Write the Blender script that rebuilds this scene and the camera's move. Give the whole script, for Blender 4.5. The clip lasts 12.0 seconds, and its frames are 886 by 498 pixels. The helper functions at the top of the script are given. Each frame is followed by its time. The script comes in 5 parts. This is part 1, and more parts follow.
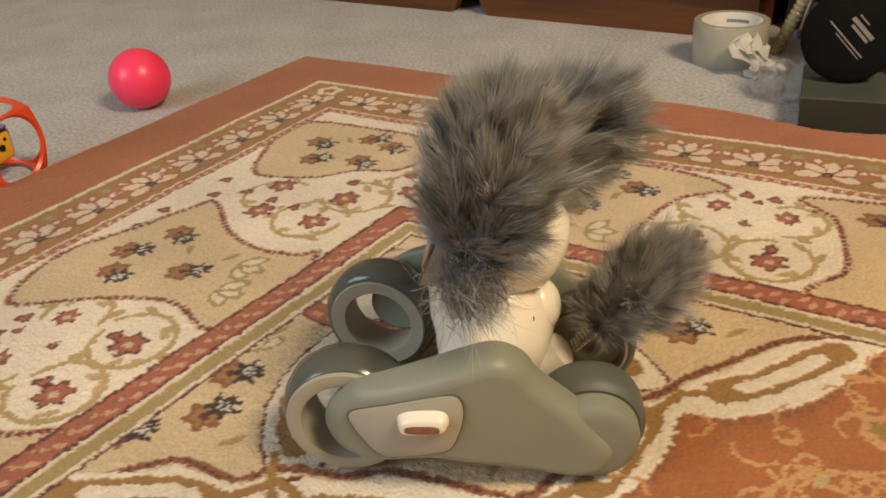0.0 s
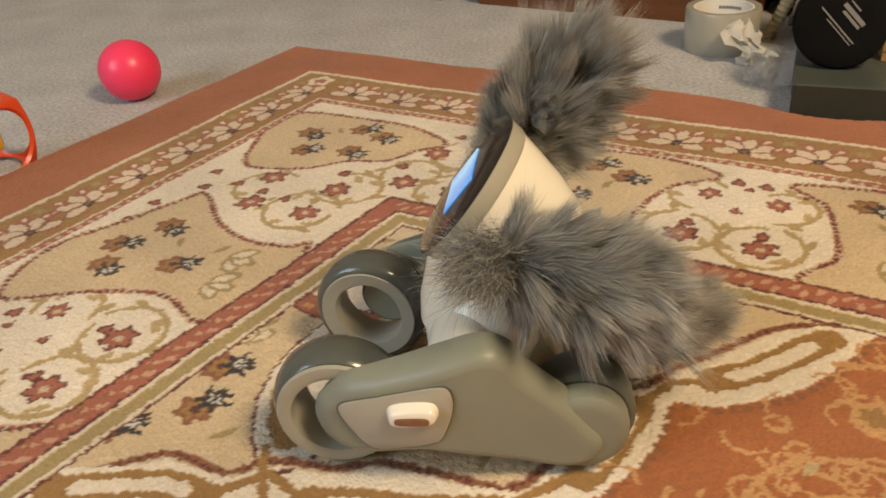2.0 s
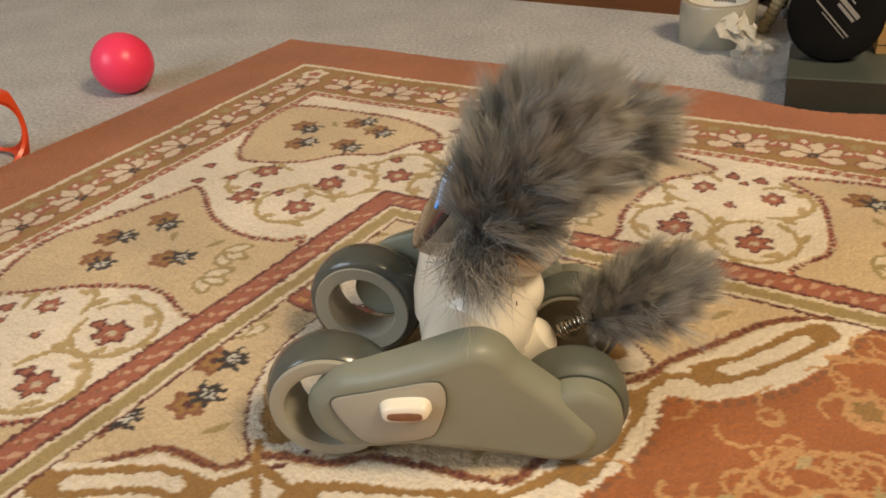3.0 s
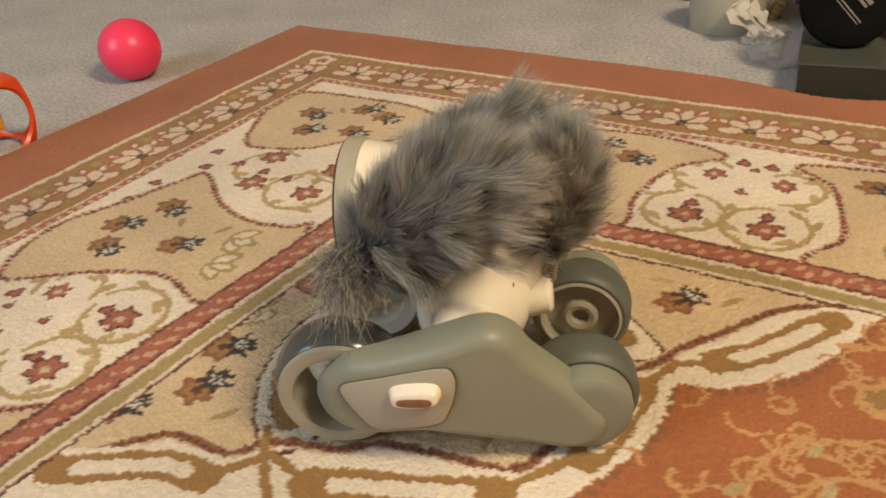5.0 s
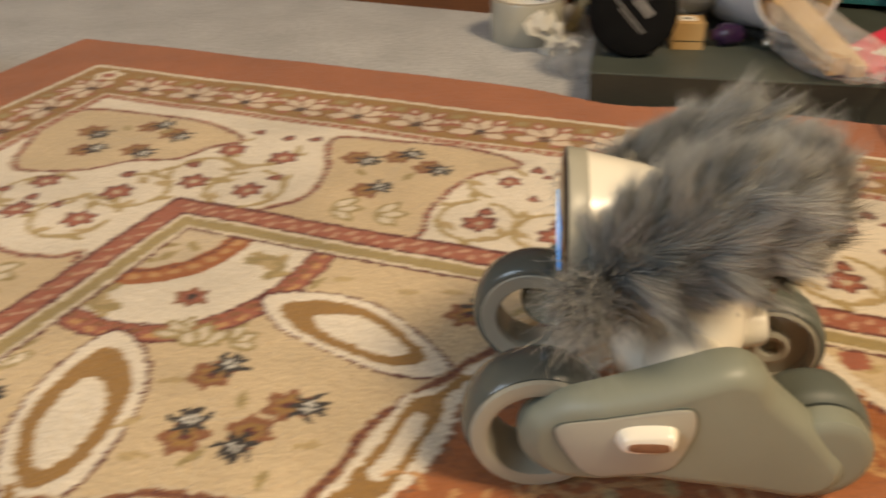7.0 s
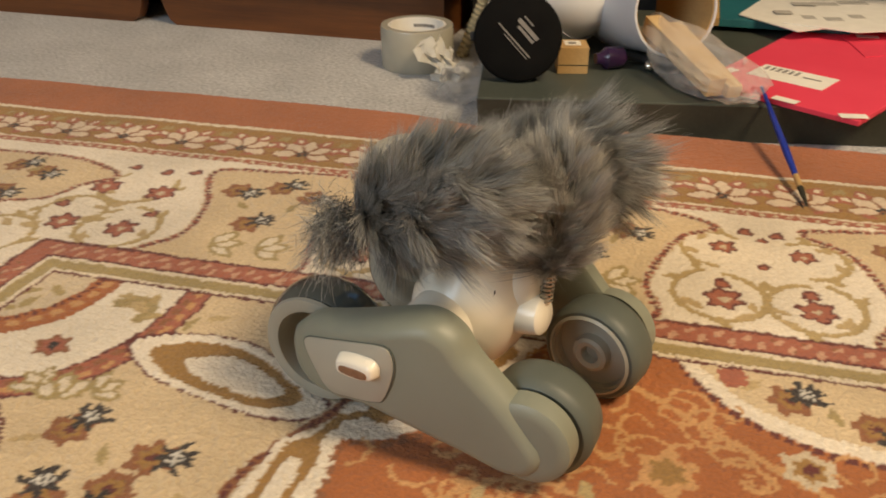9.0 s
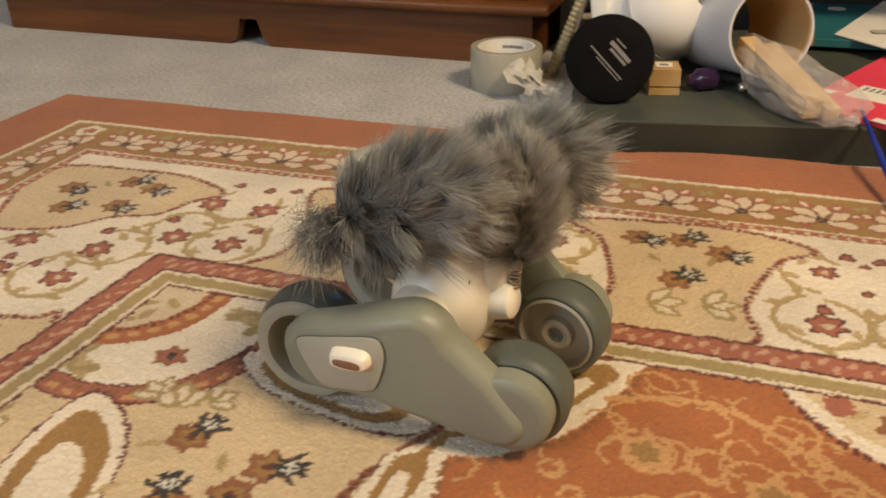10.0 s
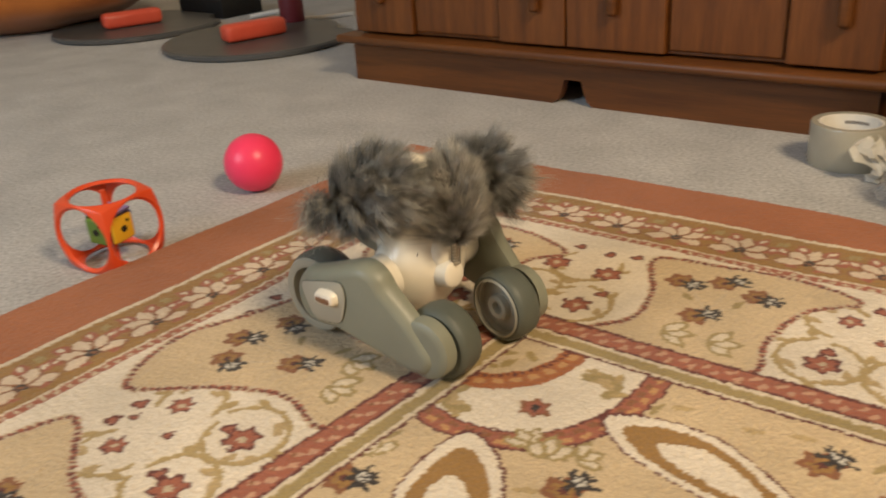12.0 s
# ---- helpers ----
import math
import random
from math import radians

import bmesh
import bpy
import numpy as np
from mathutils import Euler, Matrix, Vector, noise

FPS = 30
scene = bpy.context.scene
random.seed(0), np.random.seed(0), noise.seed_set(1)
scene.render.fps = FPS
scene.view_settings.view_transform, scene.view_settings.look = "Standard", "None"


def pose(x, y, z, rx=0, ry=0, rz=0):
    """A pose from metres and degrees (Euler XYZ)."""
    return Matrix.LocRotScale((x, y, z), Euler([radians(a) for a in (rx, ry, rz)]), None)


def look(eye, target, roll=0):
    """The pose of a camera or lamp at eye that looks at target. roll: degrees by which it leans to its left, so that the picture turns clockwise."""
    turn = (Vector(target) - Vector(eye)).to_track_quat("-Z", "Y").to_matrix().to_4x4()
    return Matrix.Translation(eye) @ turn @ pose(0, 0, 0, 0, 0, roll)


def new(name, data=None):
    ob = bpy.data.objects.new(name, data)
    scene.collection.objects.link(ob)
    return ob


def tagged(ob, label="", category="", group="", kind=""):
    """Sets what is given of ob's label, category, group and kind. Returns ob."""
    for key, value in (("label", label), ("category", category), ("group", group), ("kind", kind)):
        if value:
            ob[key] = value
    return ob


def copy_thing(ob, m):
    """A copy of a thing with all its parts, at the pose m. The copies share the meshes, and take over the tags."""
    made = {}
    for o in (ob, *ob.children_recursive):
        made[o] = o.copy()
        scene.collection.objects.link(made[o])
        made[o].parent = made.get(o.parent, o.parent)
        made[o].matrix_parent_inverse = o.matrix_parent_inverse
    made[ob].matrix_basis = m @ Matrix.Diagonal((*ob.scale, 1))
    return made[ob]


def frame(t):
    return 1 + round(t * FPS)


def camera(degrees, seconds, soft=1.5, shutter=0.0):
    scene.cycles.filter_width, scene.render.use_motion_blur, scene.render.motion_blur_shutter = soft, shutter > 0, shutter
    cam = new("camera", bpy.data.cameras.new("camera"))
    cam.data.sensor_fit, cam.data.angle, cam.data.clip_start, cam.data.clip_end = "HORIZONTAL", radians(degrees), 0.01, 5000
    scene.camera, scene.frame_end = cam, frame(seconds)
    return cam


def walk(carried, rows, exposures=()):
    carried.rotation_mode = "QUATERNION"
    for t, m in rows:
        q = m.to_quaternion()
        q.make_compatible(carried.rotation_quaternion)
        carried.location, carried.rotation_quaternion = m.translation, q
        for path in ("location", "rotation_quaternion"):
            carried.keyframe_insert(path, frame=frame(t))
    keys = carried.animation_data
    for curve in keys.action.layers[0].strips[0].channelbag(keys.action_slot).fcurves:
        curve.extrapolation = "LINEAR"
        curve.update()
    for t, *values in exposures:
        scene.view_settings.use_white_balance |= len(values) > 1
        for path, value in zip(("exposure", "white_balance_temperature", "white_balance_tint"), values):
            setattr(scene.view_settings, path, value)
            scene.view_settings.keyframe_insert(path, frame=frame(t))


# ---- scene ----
cam = camera(55.7, 12.0, soft=1.75, shutter=0.5)
PATH = [
    (0, (0.7314, -0.8166, 0.354), (-0.2343, 0.578, -0.6077), -4.12),
    (0.5, (0.7335, -0.816, 0.3552), (-0.2331, 0.5742, -0.6119), -4.2),
    (1, (0.7335, -0.8147, 0.3545), (-0.2248, 0.5782, -0.6171), -4.17),
    (1.5, (0.734, -0.8134, 0.3549), (-0.2219, 0.5764, -0.6235), -4.36),
    (2, (0.7338, -0.813, 0.3541), (-0.2187, 0.575, -0.6303), -4.49),
    (2.5, (0.7339, -0.8117, 0.3529), (-0.2082, 0.5794, -0.637), -4.28),
    (3, (0.7343, -0.811, 0.354), (-0.2064, 0.5745, -0.6449), -4.42),
    (5, (0.7317, -0.8103, 0.3511), (-0.2157, 0.5548, -0.6693), -4.59),
    (5.5, (0.729, -0.8116, 0.3526), (-0.2202, 0.5506, -0.67), -4.56),
    (6, (0.7304, -0.8125, 0.3513), (-0.2159, 0.5549, -0.6671), -4.62),
    (6.5, (0.7318, -0.8028, 0.348), (-0.1411, 0.6019, -0.6852), -3.67),
    (6.8, (0.7436, -0.7834, 0.3388), (0.031, 0.6983, -0.7097), -1.33),
    (7, (0.7569, -0.7699, 0.3355), (0.1173, 0.7747, -0.6683), -1.1),
    (7.2, (0.7732, -0.7588, 0.3317), (0.2624, 0.8262, -0.6829), 0.15),
    (8.8, (0.779, -0.7454, 0.3298), (0.3333, 0.8887, -0.6365), 0.29),
    (9, (0.7771, -0.7476, 0.3307), (0.306, 0.8869, -0.6227), -0.14),
    (9.5, (0.7678, -0.7554, 0.3373), (0.2132, 0.8675, -0.5907), -1.1),
    (10, (0.7598, -0.7634, 0.3415), (0.1304, 0.8359, -0.5797), -1.82),
    (10.5, (0.7453, -0.7729, 0.3455), (0.0062, 0.7897, -0.5569), -2.46),
    (11, (0.7234, -0.7848, 0.3527), (-0.1653, 0.7293, -0.496), -3.47),
    (11.5, (0.7056, -0.7972, 0.3595), (-0.3219, 0.6554, -0.4385), -2.88),
    (12, (0.6931, -0.8186, 0.3707), (-0.4512, 0.544, -0.427), -3.93),
]
walk(cam, [(t, look(eye, target, roll)) for t, eye, target, roll in PATH], exposures=[(0.0, -0.44), (12.0, -0.44)])

# ---- light: a warm lamp beyond the camera, a cool window ----
world = bpy.data.worlds.new("world")
scene.world = world
world.use_nodes = True
world.node_tree.nodes["Background"].inputs[0].default_value = (0.55, 0.62, 0.75, 1)
world.node_tree.nodes["Background"].inputs[1].default_value = 0.16


def area(name, eye, target, sx, sy, watts, color):
    data = bpy.data.lights.new(name, "AREA")
    data.shape, data.size, data.size_y, data.energy, data.color = "RECTANGLE", sx, sy, watts, color
    ob = new(name, data)
    ob.matrix_world = look(eye, target)
    return ob


area("standing_lamp_light", (1.90, -0.70, 1.90), (0.4, -0.2, 0), 0.5, 0.5, 66, (1.0, 0.765, 0.49))
area("window_light", (-0.75, -2.62, 1.45), (0.2, -0.2, 0.1), 1.3, 1.2, 46, (0.74, 0.87, 1.0))

# ---- materials ----


def material(name, rough=0.6, metal=0.0):
    m = bpy.data.materials.new(name)
    m.use_nodes = True
    b = m.node_tree.nodes["Principled BSDF"]
    b.inputs["Roughness"].default_value, b.inputs["Metallic"].default_value = rough, metal
    return m, m.node_tree.nodes, m.node_tree.links, b


def rgba(c):
    return (c[0], c[1], c[2], 1)


def mottled(name, a, b_, scale, rough=0.6, metal=0.0, bump=0.0, fine=0.0, fine_scale=400.0, distance=0.001, stretch=(1, 1, 1), spread=(0.3, 0.7), transmission=0.0, ior=1.45, sheen=0.0, coat=0.0):
    """Two colours mixed by noise, a finer grain over it, and relief."""
    m, n, l, b = material(name, rough, metal)
    co, mp = n.new("ShaderNodeTexCoord"), n.new("ShaderNodeMapping")
    mp.inputs["Scale"].default_value = stretch
    l.new(co.outputs["Object"], mp.inputs["Vector"])
    no = n.new("ShaderNodeTexNoise")
    no.inputs["Scale"].default_value, no.inputs["Detail"].default_value = scale, 6
    l.new(mp.outputs["Vector"], no.inputs["Vector"])
    ra = n.new("ShaderNodeValToRGB")
    ra.color_ramp.elements[0].position, ra.color_ramp.elements[1].position = spread
    ra.color_ramp.elements[0].color, ra.color_ramp.elements[1].color = rgba(a), rgba(b_)
    l.new(no.outputs["Fac"], ra.inputs["Fac"])
    out = ra.outputs["Color"]
    f = n.new("ShaderNodeTexNoise")
    f.inputs["Scale"].default_value, f.inputs["Detail"].default_value = fine_scale, 3
    l.new(mp.outputs["Vector"], f.inputs["Vector"])
    if fine:
        mi = n.new("ShaderNodeMix")
        mi.data_type, mi.blend_type = "RGBA", "OVERLAY"
        mi.inputs["Factor"].default_value = fine
        l.new(out, mi.inputs["A"])
        l.new(f.outputs["Fac"], mi.inputs["B"])
        out = mi.outputs["Result"]
    l.new(out, b.inputs["Base Color"])
    if bump:
        bu = n.new("ShaderNodeBump")
        bu.inputs["Strength"].default_value, bu.inputs["Distance"].default_value = bump, distance
        l.new(f.outputs["Fac"], bu.inputs["Height"])
        l.new(bu.outputs["Normal"], b.inputs["Normal"])
    b.inputs["Transmission Weight"].default_value, b.inputs["IOR"].default_value = transmission, ior
    b.inputs["Sheen Weight"].default_value, b.inputs["Coat Weight"].default_value = sheen, coat
    return m


M = {}
M["carpet"] = mottled("grey_loop_carpet", (0.37, 0.365, 0.36), (0.49, 0.485, 0.478), 9, 0.95, bump=0.7, fine=0.75, fine_scale=210, distance=0.003, sheen=0.2)
M["wall"] = mottled("cream_wall_paint", (0.62, 0.57, 0.48), (0.68, 0.63, 0.53), 3, 0.8, bump=0.15, fine_scale=180)
M["wood"] = mottled("red_brown_varnished_wood", (0.082, 0.027, 0.006), (0.155, 0.053, 0.011), 7, 0.45, bump=0.08, fine=0.3, fine_scale=60, stretch=(0.5, 3, 9), coat=0.05)
M["wood_up"] = mottled("red_brown_door_wood", (0.108, 0.035, 0.008), (0.20, 0.069, 0.0145), 7, 0.4, bump=0.12, fine=0.4, fine_scale=60, stretch=(9, 3, 0.5), coat=0.05)
M["dark"] = mottled("dark_gap", (0.012, 0.010, 0.009), (0.03, 0.026, 0.022), 6, 0.7)
M["shell"] = mottled("cream_plastic", (0.82, 0.77, 0.65), (0.86, 0.81, 0.69), 30, 0.25, bump=0.03, fine_scale=900, coat=0.2)
M["leg"] = mottled("sage_grey_plastic", (0.215, 0.228, 0.180), (0.245, 0.258, 0.204), 20, 0.42, bump=0.05, fine_scale=1500, distance=0.0003)
M["plate"] = mottled("pale_sage_plastic", (0.36, 0.348, 0.288), (0.39, 0.377, 0.312), 20, 0.36)
M["tyre"] = mottled("dark_sage_rubber", (0.085, 0.097, 0.082), (0.11, 0.123, 0.104), 25, 0.5, bump=0.08, fine_scale=1200, distance=0.0003)
M["tyre_gloss"] = mottled("dark_sage_gloss", (0.07, 0.078, 0.07), (0.09, 0.098, 0.088), 25, 0.22, coat=0.3)
M["rim"] = mottled("light_sage_plastic", (0.31, 0.30, 0.245), (0.345, 0.332, 0.272), 20, 0.38)
M["slot"] = mottled("brown_contact", (0.2, 0.1, 0.055), (0.26, 0.13, 0.07), 300, 0.45)
M["ball"] = mottled("pink_red_plastic", (0.95, 0.05, 0.14), (0.97, 0.06, 0.155), 12, 0.33, bump=0.05, fine_scale=300)
M["orange"] = mottled("orange_red_plastic", (0.72, 0.075, 0.02), (0.78, 0.095, 0.03), 14, 0.3)
M["yellow"] = mottled("yellow_plastic", (0.75, 0.42, 0.02), (0.8, 0.47, 0.03), 14, 0.35)
M["green"] = mottled("green_plastic", (0.13, 0.25, 0.04), (0.16, 0.3, 0.05), 14, 0.35)
M["lilac"] = mottled("lilac_plastic", (0.25, 0.22, 0.5), (0.3, 0.27, 0.56), 14, 0.35)
M["black"] = mottled("matt_black_plastic", (0.005, 0.005, 0.005), (0.009, 0.0085, 0.008), 30, 0.62, bump=0.05, fine_scale=700)
M["case"] = mottled("soot_black_plastic", (0.0025, 0.0025, 0.0025), (0.005, 0.0048, 0.0045), 30, 0.85, bump=0.05, fine_scale=700)
M["case"].node_tree.nodes["Principled BSDF"].inputs["Specular IOR Level"].default_value = 0.15
M["maroon"] = mottled("maroon_plastic", (0.16, 0.02, 0.03), (0.2, 0.03, 0.04), 20, 0.5)
M["box_top"] = mottled("dark_green_card", (0.05, 0.06, 0.05), (0.075, 0.085, 0.07), 9, 0.5, fine=0.2)
M["box_side"] = mottled("dark_brown_green_card", (0.022, 0.022, 0.015), (0.04, 0.038, 0.025), 9, 0.6, fine=0.3)
M["white"] = mottled("white_plastic", (0.78, 0.76, 0.72), (0.84, 0.82, 0.78), 8, 0.4)
M["grey_white"] = mottled("grey_white_card", (0.55, 0.56, 0.6), (0.62, 0.63, 0.66), 10, 0.6)
M["paper"] = mottled("crumpled_paper", (0.80, 0.77, 0.70), (0.88, 0.86, 0.80), 40, 0.85, bump=0.3, fine_scale=150)
M["kraft"] = mottled("kraft_card", (0.42, 0.26, 0.1), (0.5, 0.32, 0.13), 18, 0.8, fine=0.2)
M["plywood"] = mottled("pale_plywood", (0.55, 0.38, 0.18), (0.66, 0.48, 0.25), 20, 0.7, fine=0.3, stretch=(1, 8, 8))
M["pink"] = mottled("pink_envelope_paper", (0.72, 0.045, 0.09), (0.78, 0.06, 0.11), 10, 0.6, bump=0.08, fine_scale=120)
M["label"] = mottled("white_label_paper", (0.78, 0.75, 0.68), (0.85, 0.82, 0.75), 60, 0.6)
M["ink"] = mottled("grey_ink", (0.16, 0.15, 0.14), (0.24, 0.22, 0.2), 90, 0.7)
M["print"] = mottled("pale_grey_print", (0.4, 0.38, 0.35), (0.5, 0.47, 0.42), 90, 0.7)
M["silver"] = mottled("brushed_steel", (0.6, 0.58, 0.54), (0.7, 0.68, 0.62), 40, 0.25, 1.0)
M["brass"] = mottled("beige_corrugated_plastic", (0.42, 0.34, 0.19), (0.52, 0.43, 0.25), 60, 0.35, coat=0.3)
M["teal"] = mottled("teal_print", (0.02, 0.13, 0.16), (0.03, 0.17, 0.2), 14, 0.4)
M["blue"] = mottled("blue_lacquer", (0.012, 0.03, 0.3), (0.02, 0.05, 0.36), 30, 0.3)
M["purple"] = mottled("dark_purple_glass", (0.02, 0.008, 0.03), (0.04, 0.015, 0.06), 30, 0.15)
M["mat"] = mottled("dark_grey_rubber", (0.075, 0.078, 0.08), (0.1, 0.102, 0.104), 14, 0.35, bump=0.1)
M["grip"] = mottled("coral_red_plastic", (0.68, 0.09, 0.05), (0.74, 0.12, 0.07), 14, 0.32)
M["cushion"] = mottled("orange_brown_cloth", (0.36, 0.11, 0.02), (0.48, 0.16, 0.03), 8, 0.9, bump=0.4, fine_scale=220, sheen=0.3)
M["frosted"] = mottled("clear_tape_roll", (0.6, 0.57, 0.47), (0.68, 0.65, 0.54), 30, 0.22, transmission=0.45, fine_scale=300)


def clear_film(name, tint, rough, alpha):
    m, n, l, b = material(name, rough)
    b.inputs["Base Color"].default_value = rgba(tint)
    b.inputs["Alpha"].default_value = alpha
    no, bu = n.new("ShaderNodeTexNoise"), n.new("ShaderNodeBump")
    no.inputs["Scale"].default_value = 60
    bu.inputs["Strength"].default_value, bu.inputs["Distance"].default_value = 0.6, 0.004
    l.new(no.outputs["Fac"], bu.inputs["Height"])
    l.new(bu.outputs["Normal"], b.inputs["Normal"])
    return m


M["film"] = clear_film("clear_plastic_film", (0.85, 0.82, 0.76), 0.15, 0.17)
M["bag"] = clear_film("clear_plastic_bag", (0.9, 0.86, 0.82), 0.12, 0.28)


def screen_material():
    m, n, l, b = material("lit_display", 0.15)
    co, no, ra = n.new("ShaderNodeTexCoord"), n.new("ShaderNodeTexWave"), n.new("ShaderNodeValToRGB")
    no.inputs["Scale"].default_value, no.inputs["Distortion"].default_value = 22, 2
    l.new(co.outputs["Object"], no.inputs["Vector"])
    l.new(no.outputs["Fac"], ra.inputs["Fac"])
    ra.color_ramp.elements[0].color, ra.color_ramp.elements[1].color = (0.03, 0.25, 0.75, 1), (0.62, 0.93, 1, 1)
    b.inputs["Base Color"].default_value = (0.01, 0.02, 0.04, 1)
    l.new(ra.outputs["Color"], b.inputs["Emission Color"])
    b.inputs["Emission Strength"].default_value = 1.3
    return m


M["screen"] = screen_material()
M["glass"] = mottled("black_face_glass", (0.02, 0.016, 0.014), (0.03, 0.024, 0.02), 8, 0.12)


def attribute_material(name, rough, noise_amount, noise_scale, bump, distance, island=0.0, sheen=0.0, broad=0.0):
    """Colour from the mesh's own colour layer, with grain and relief."""
    m, n, l, b = material(name, rough)
    at, co, no = n.new("ShaderNodeAttribute"), n.new("ShaderNodeTexCoord"), n.new("ShaderNodeTexNoise")
    at.attribute_name = "pile"
    no.inputs["Scale"].default_value, no.inputs["Detail"].default_value = noise_scale, 4
    l.new(co.outputs["Object"], no.inputs["Vector"])
    mi = n.new("ShaderNodeMix")
    mi.data_type, mi.blend_type = "RGBA", "OVERLAY"
    mi.inputs["Factor"].default_value = noise_amount
    l.new(at.outputs["Color"], mi.inputs["A"])
    l.new(no.outputs["Fac"], mi.inputs["B"])
    out = mi.outputs["Result"]
    if broad:
        # wear and pile lay in hand-sized patches
        bn, bs = n.new("ShaderNodeTexNoise"), n.new("ShaderNodeMapRange")
        bn.inputs["Scale"].default_value, bn.inputs["Detail"].default_value = 11, 5
        bs.inputs["From Min"].default_value, bs.inputs["From Max"].default_value = 0.3, 0.7
        bs.inputs["To Min"].default_value, bs.inputs["To Max"].default_value = 1 - broad, 1 + broad
        bh = n.new("ShaderNodeHueSaturation")
        l.new(co.outputs["Object"], bn.inputs["Vector"])
        l.new(bn.outputs["Fac"], bs.inputs["Value"])
        l.new(bs.outputs["Result"], bh.inputs["Value"])
        l.new(out, bh.inputs["Color"])
        out = bh.outputs["Color"]
    if island:
        ge, mr, hs = n.new("ShaderNodeNewGeometry"), n.new("ShaderNodeMapRange"), n.new("ShaderNodeHueSaturation")
        mr.inputs["To Min"].default_value, mr.inputs["To Max"].default_value = 1 - island, 1 + island
        l.new(ge.outputs["Random Per Island"], mr.inputs["Value"])
        l.new(mr.outputs["Result"], hs.inputs["Value"])
        l.new(out, hs.inputs["Color"])
        out = hs.outputs["Color"]
    l.new(out, b.inputs["Base Color"])
    if bump:
        bu = n.new("ShaderNodeBump")
        bu.inputs["Strength"].default_value, bu.inputs["Distance"].default_value = bump, distance
        l.new(no.outputs["Fac"], bu.inputs["Height"])
        l.new(bu.outputs["Normal"], b.inputs["Normal"])
    b.inputs["Sheen Weight"].default_value = sheen
    return m


M["rug"] = attribute_material("wool_pile", 0.95, 0.25, 420, 0.5, 0.003, sheen=0.15, broad=0.13)
M["fur"] = attribute_material("grey_faux_fur", 0.6, 0.15, 300, 0, 0, island=0.32, sheen=0.2)

# ---- mesh helpers ----


def part(name, bm, mat, parent=None, label="", m=None, smooth=True):
    me = bpy.data.meshes.new(name)
    bm.normal_update()
    for f in bm.faces:
        f.smooth = smooth
    bm.to_mesh(me)
    bm.free()
    me.materials.append(mat)
    ob = new(name, me)
    if smooth:
        me.set_sharp_from_angle(angle=radians(38))
    if parent:
        ob.parent = parent
    if m is not None:
        ob.matrix_basis = m
    return tagged(ob, label)


def empty(name, m, label, category, group="", kind=""):
    ob = new(name)
    ob.empty_display_size = 0.02
    ob.matrix_basis = m
    return tagged(ob, label, category, group, kind)


def box(x0, x1, y0, y1, z0, z1, bevel=0.0, seg=2, bm=None):
    bm = bm or bmesh.new()
    v = [bm.verts.new(p) for p in ((x0, y0, z0), (x1, y0, z0), (x1, y1, z0), (x0, y1, z0), (x0, y0, z1), (x1, y0, z1), (x1, y1, z1), (x0, y1, z1))]
    fs = [bm.faces.new([v[i] for i in q]) for q in ((3, 2, 1, 0), (4, 5, 6, 7), (0, 1, 5, 4), (1, 2, 6, 5), (2, 3, 7, 6), (3, 0, 4, 7))]
    if bevel:
        edges = list({e for f in fs for e in f.edges})
        bmesh.ops.bevel(bm, geom=edges, offset=bevel, segments=seg, affect="EDGES", profile=0.5)
    return bm


def lathe(profile, axis="y", seg=64, closed=True, centre=(0, 0, 0)):
    """Turn (radius, along) pairs about an axis."""
    bm = bmesh.new()
    rings = []
    for i in range(seg):
        a = 2 * math.pi * i / seg
        c, s = math.cos(a), math.sin(a)
        ring = []
        for r, h in profile:
            p = {"y": (r * c, h, r * s), "z": (r * c, r * s, h), "x": (h, r * c, r * s)}[axis]
            ring.append(bm.verts.new([p[k] + centre[k] for k in range(3)]))
        rings.append(ring)
    n = len(profile)
    for i in range(seg):
        a, b = rings[i], rings[(i + 1) % seg]
        for j in range(n if closed else n - 1):
            k = (j + 1) % n
            bm.faces.new((a[j], a[k], b[k], b[j]))
    bmesh.ops.remove_doubles(bm, verts=bm.verts, dist=1e-5)
    bmesh.ops.recalc_face_normals(bm, faces=bm.faces)
    return bm


def catmull(pts, closed=True, n=8):
    p = [np.array(q, float) for q in pts]
    out = []
    m = len(p)
    for i in range(m if closed else m - 1):
        if closed:
            a, b, c, d = p[i - 1], p[i], p[(i + 1) % m], p[(i + 2) % m]
        else:
            a, b, c, d = p[max(i - 1, 0)], p[i], p[i + 1], p[min(i + 2, m - 1)]
        for k in range(n):
            t = k / n
            out.append(0.5 * (2 * b + (c - a) * t + (2 * a - 5 * b + 4 * c - d) * t * t + (3 * b - a - 3 * c + d) * t ** 3))
    if not closed:
        out.append(p[-1])
    return np.array(out)


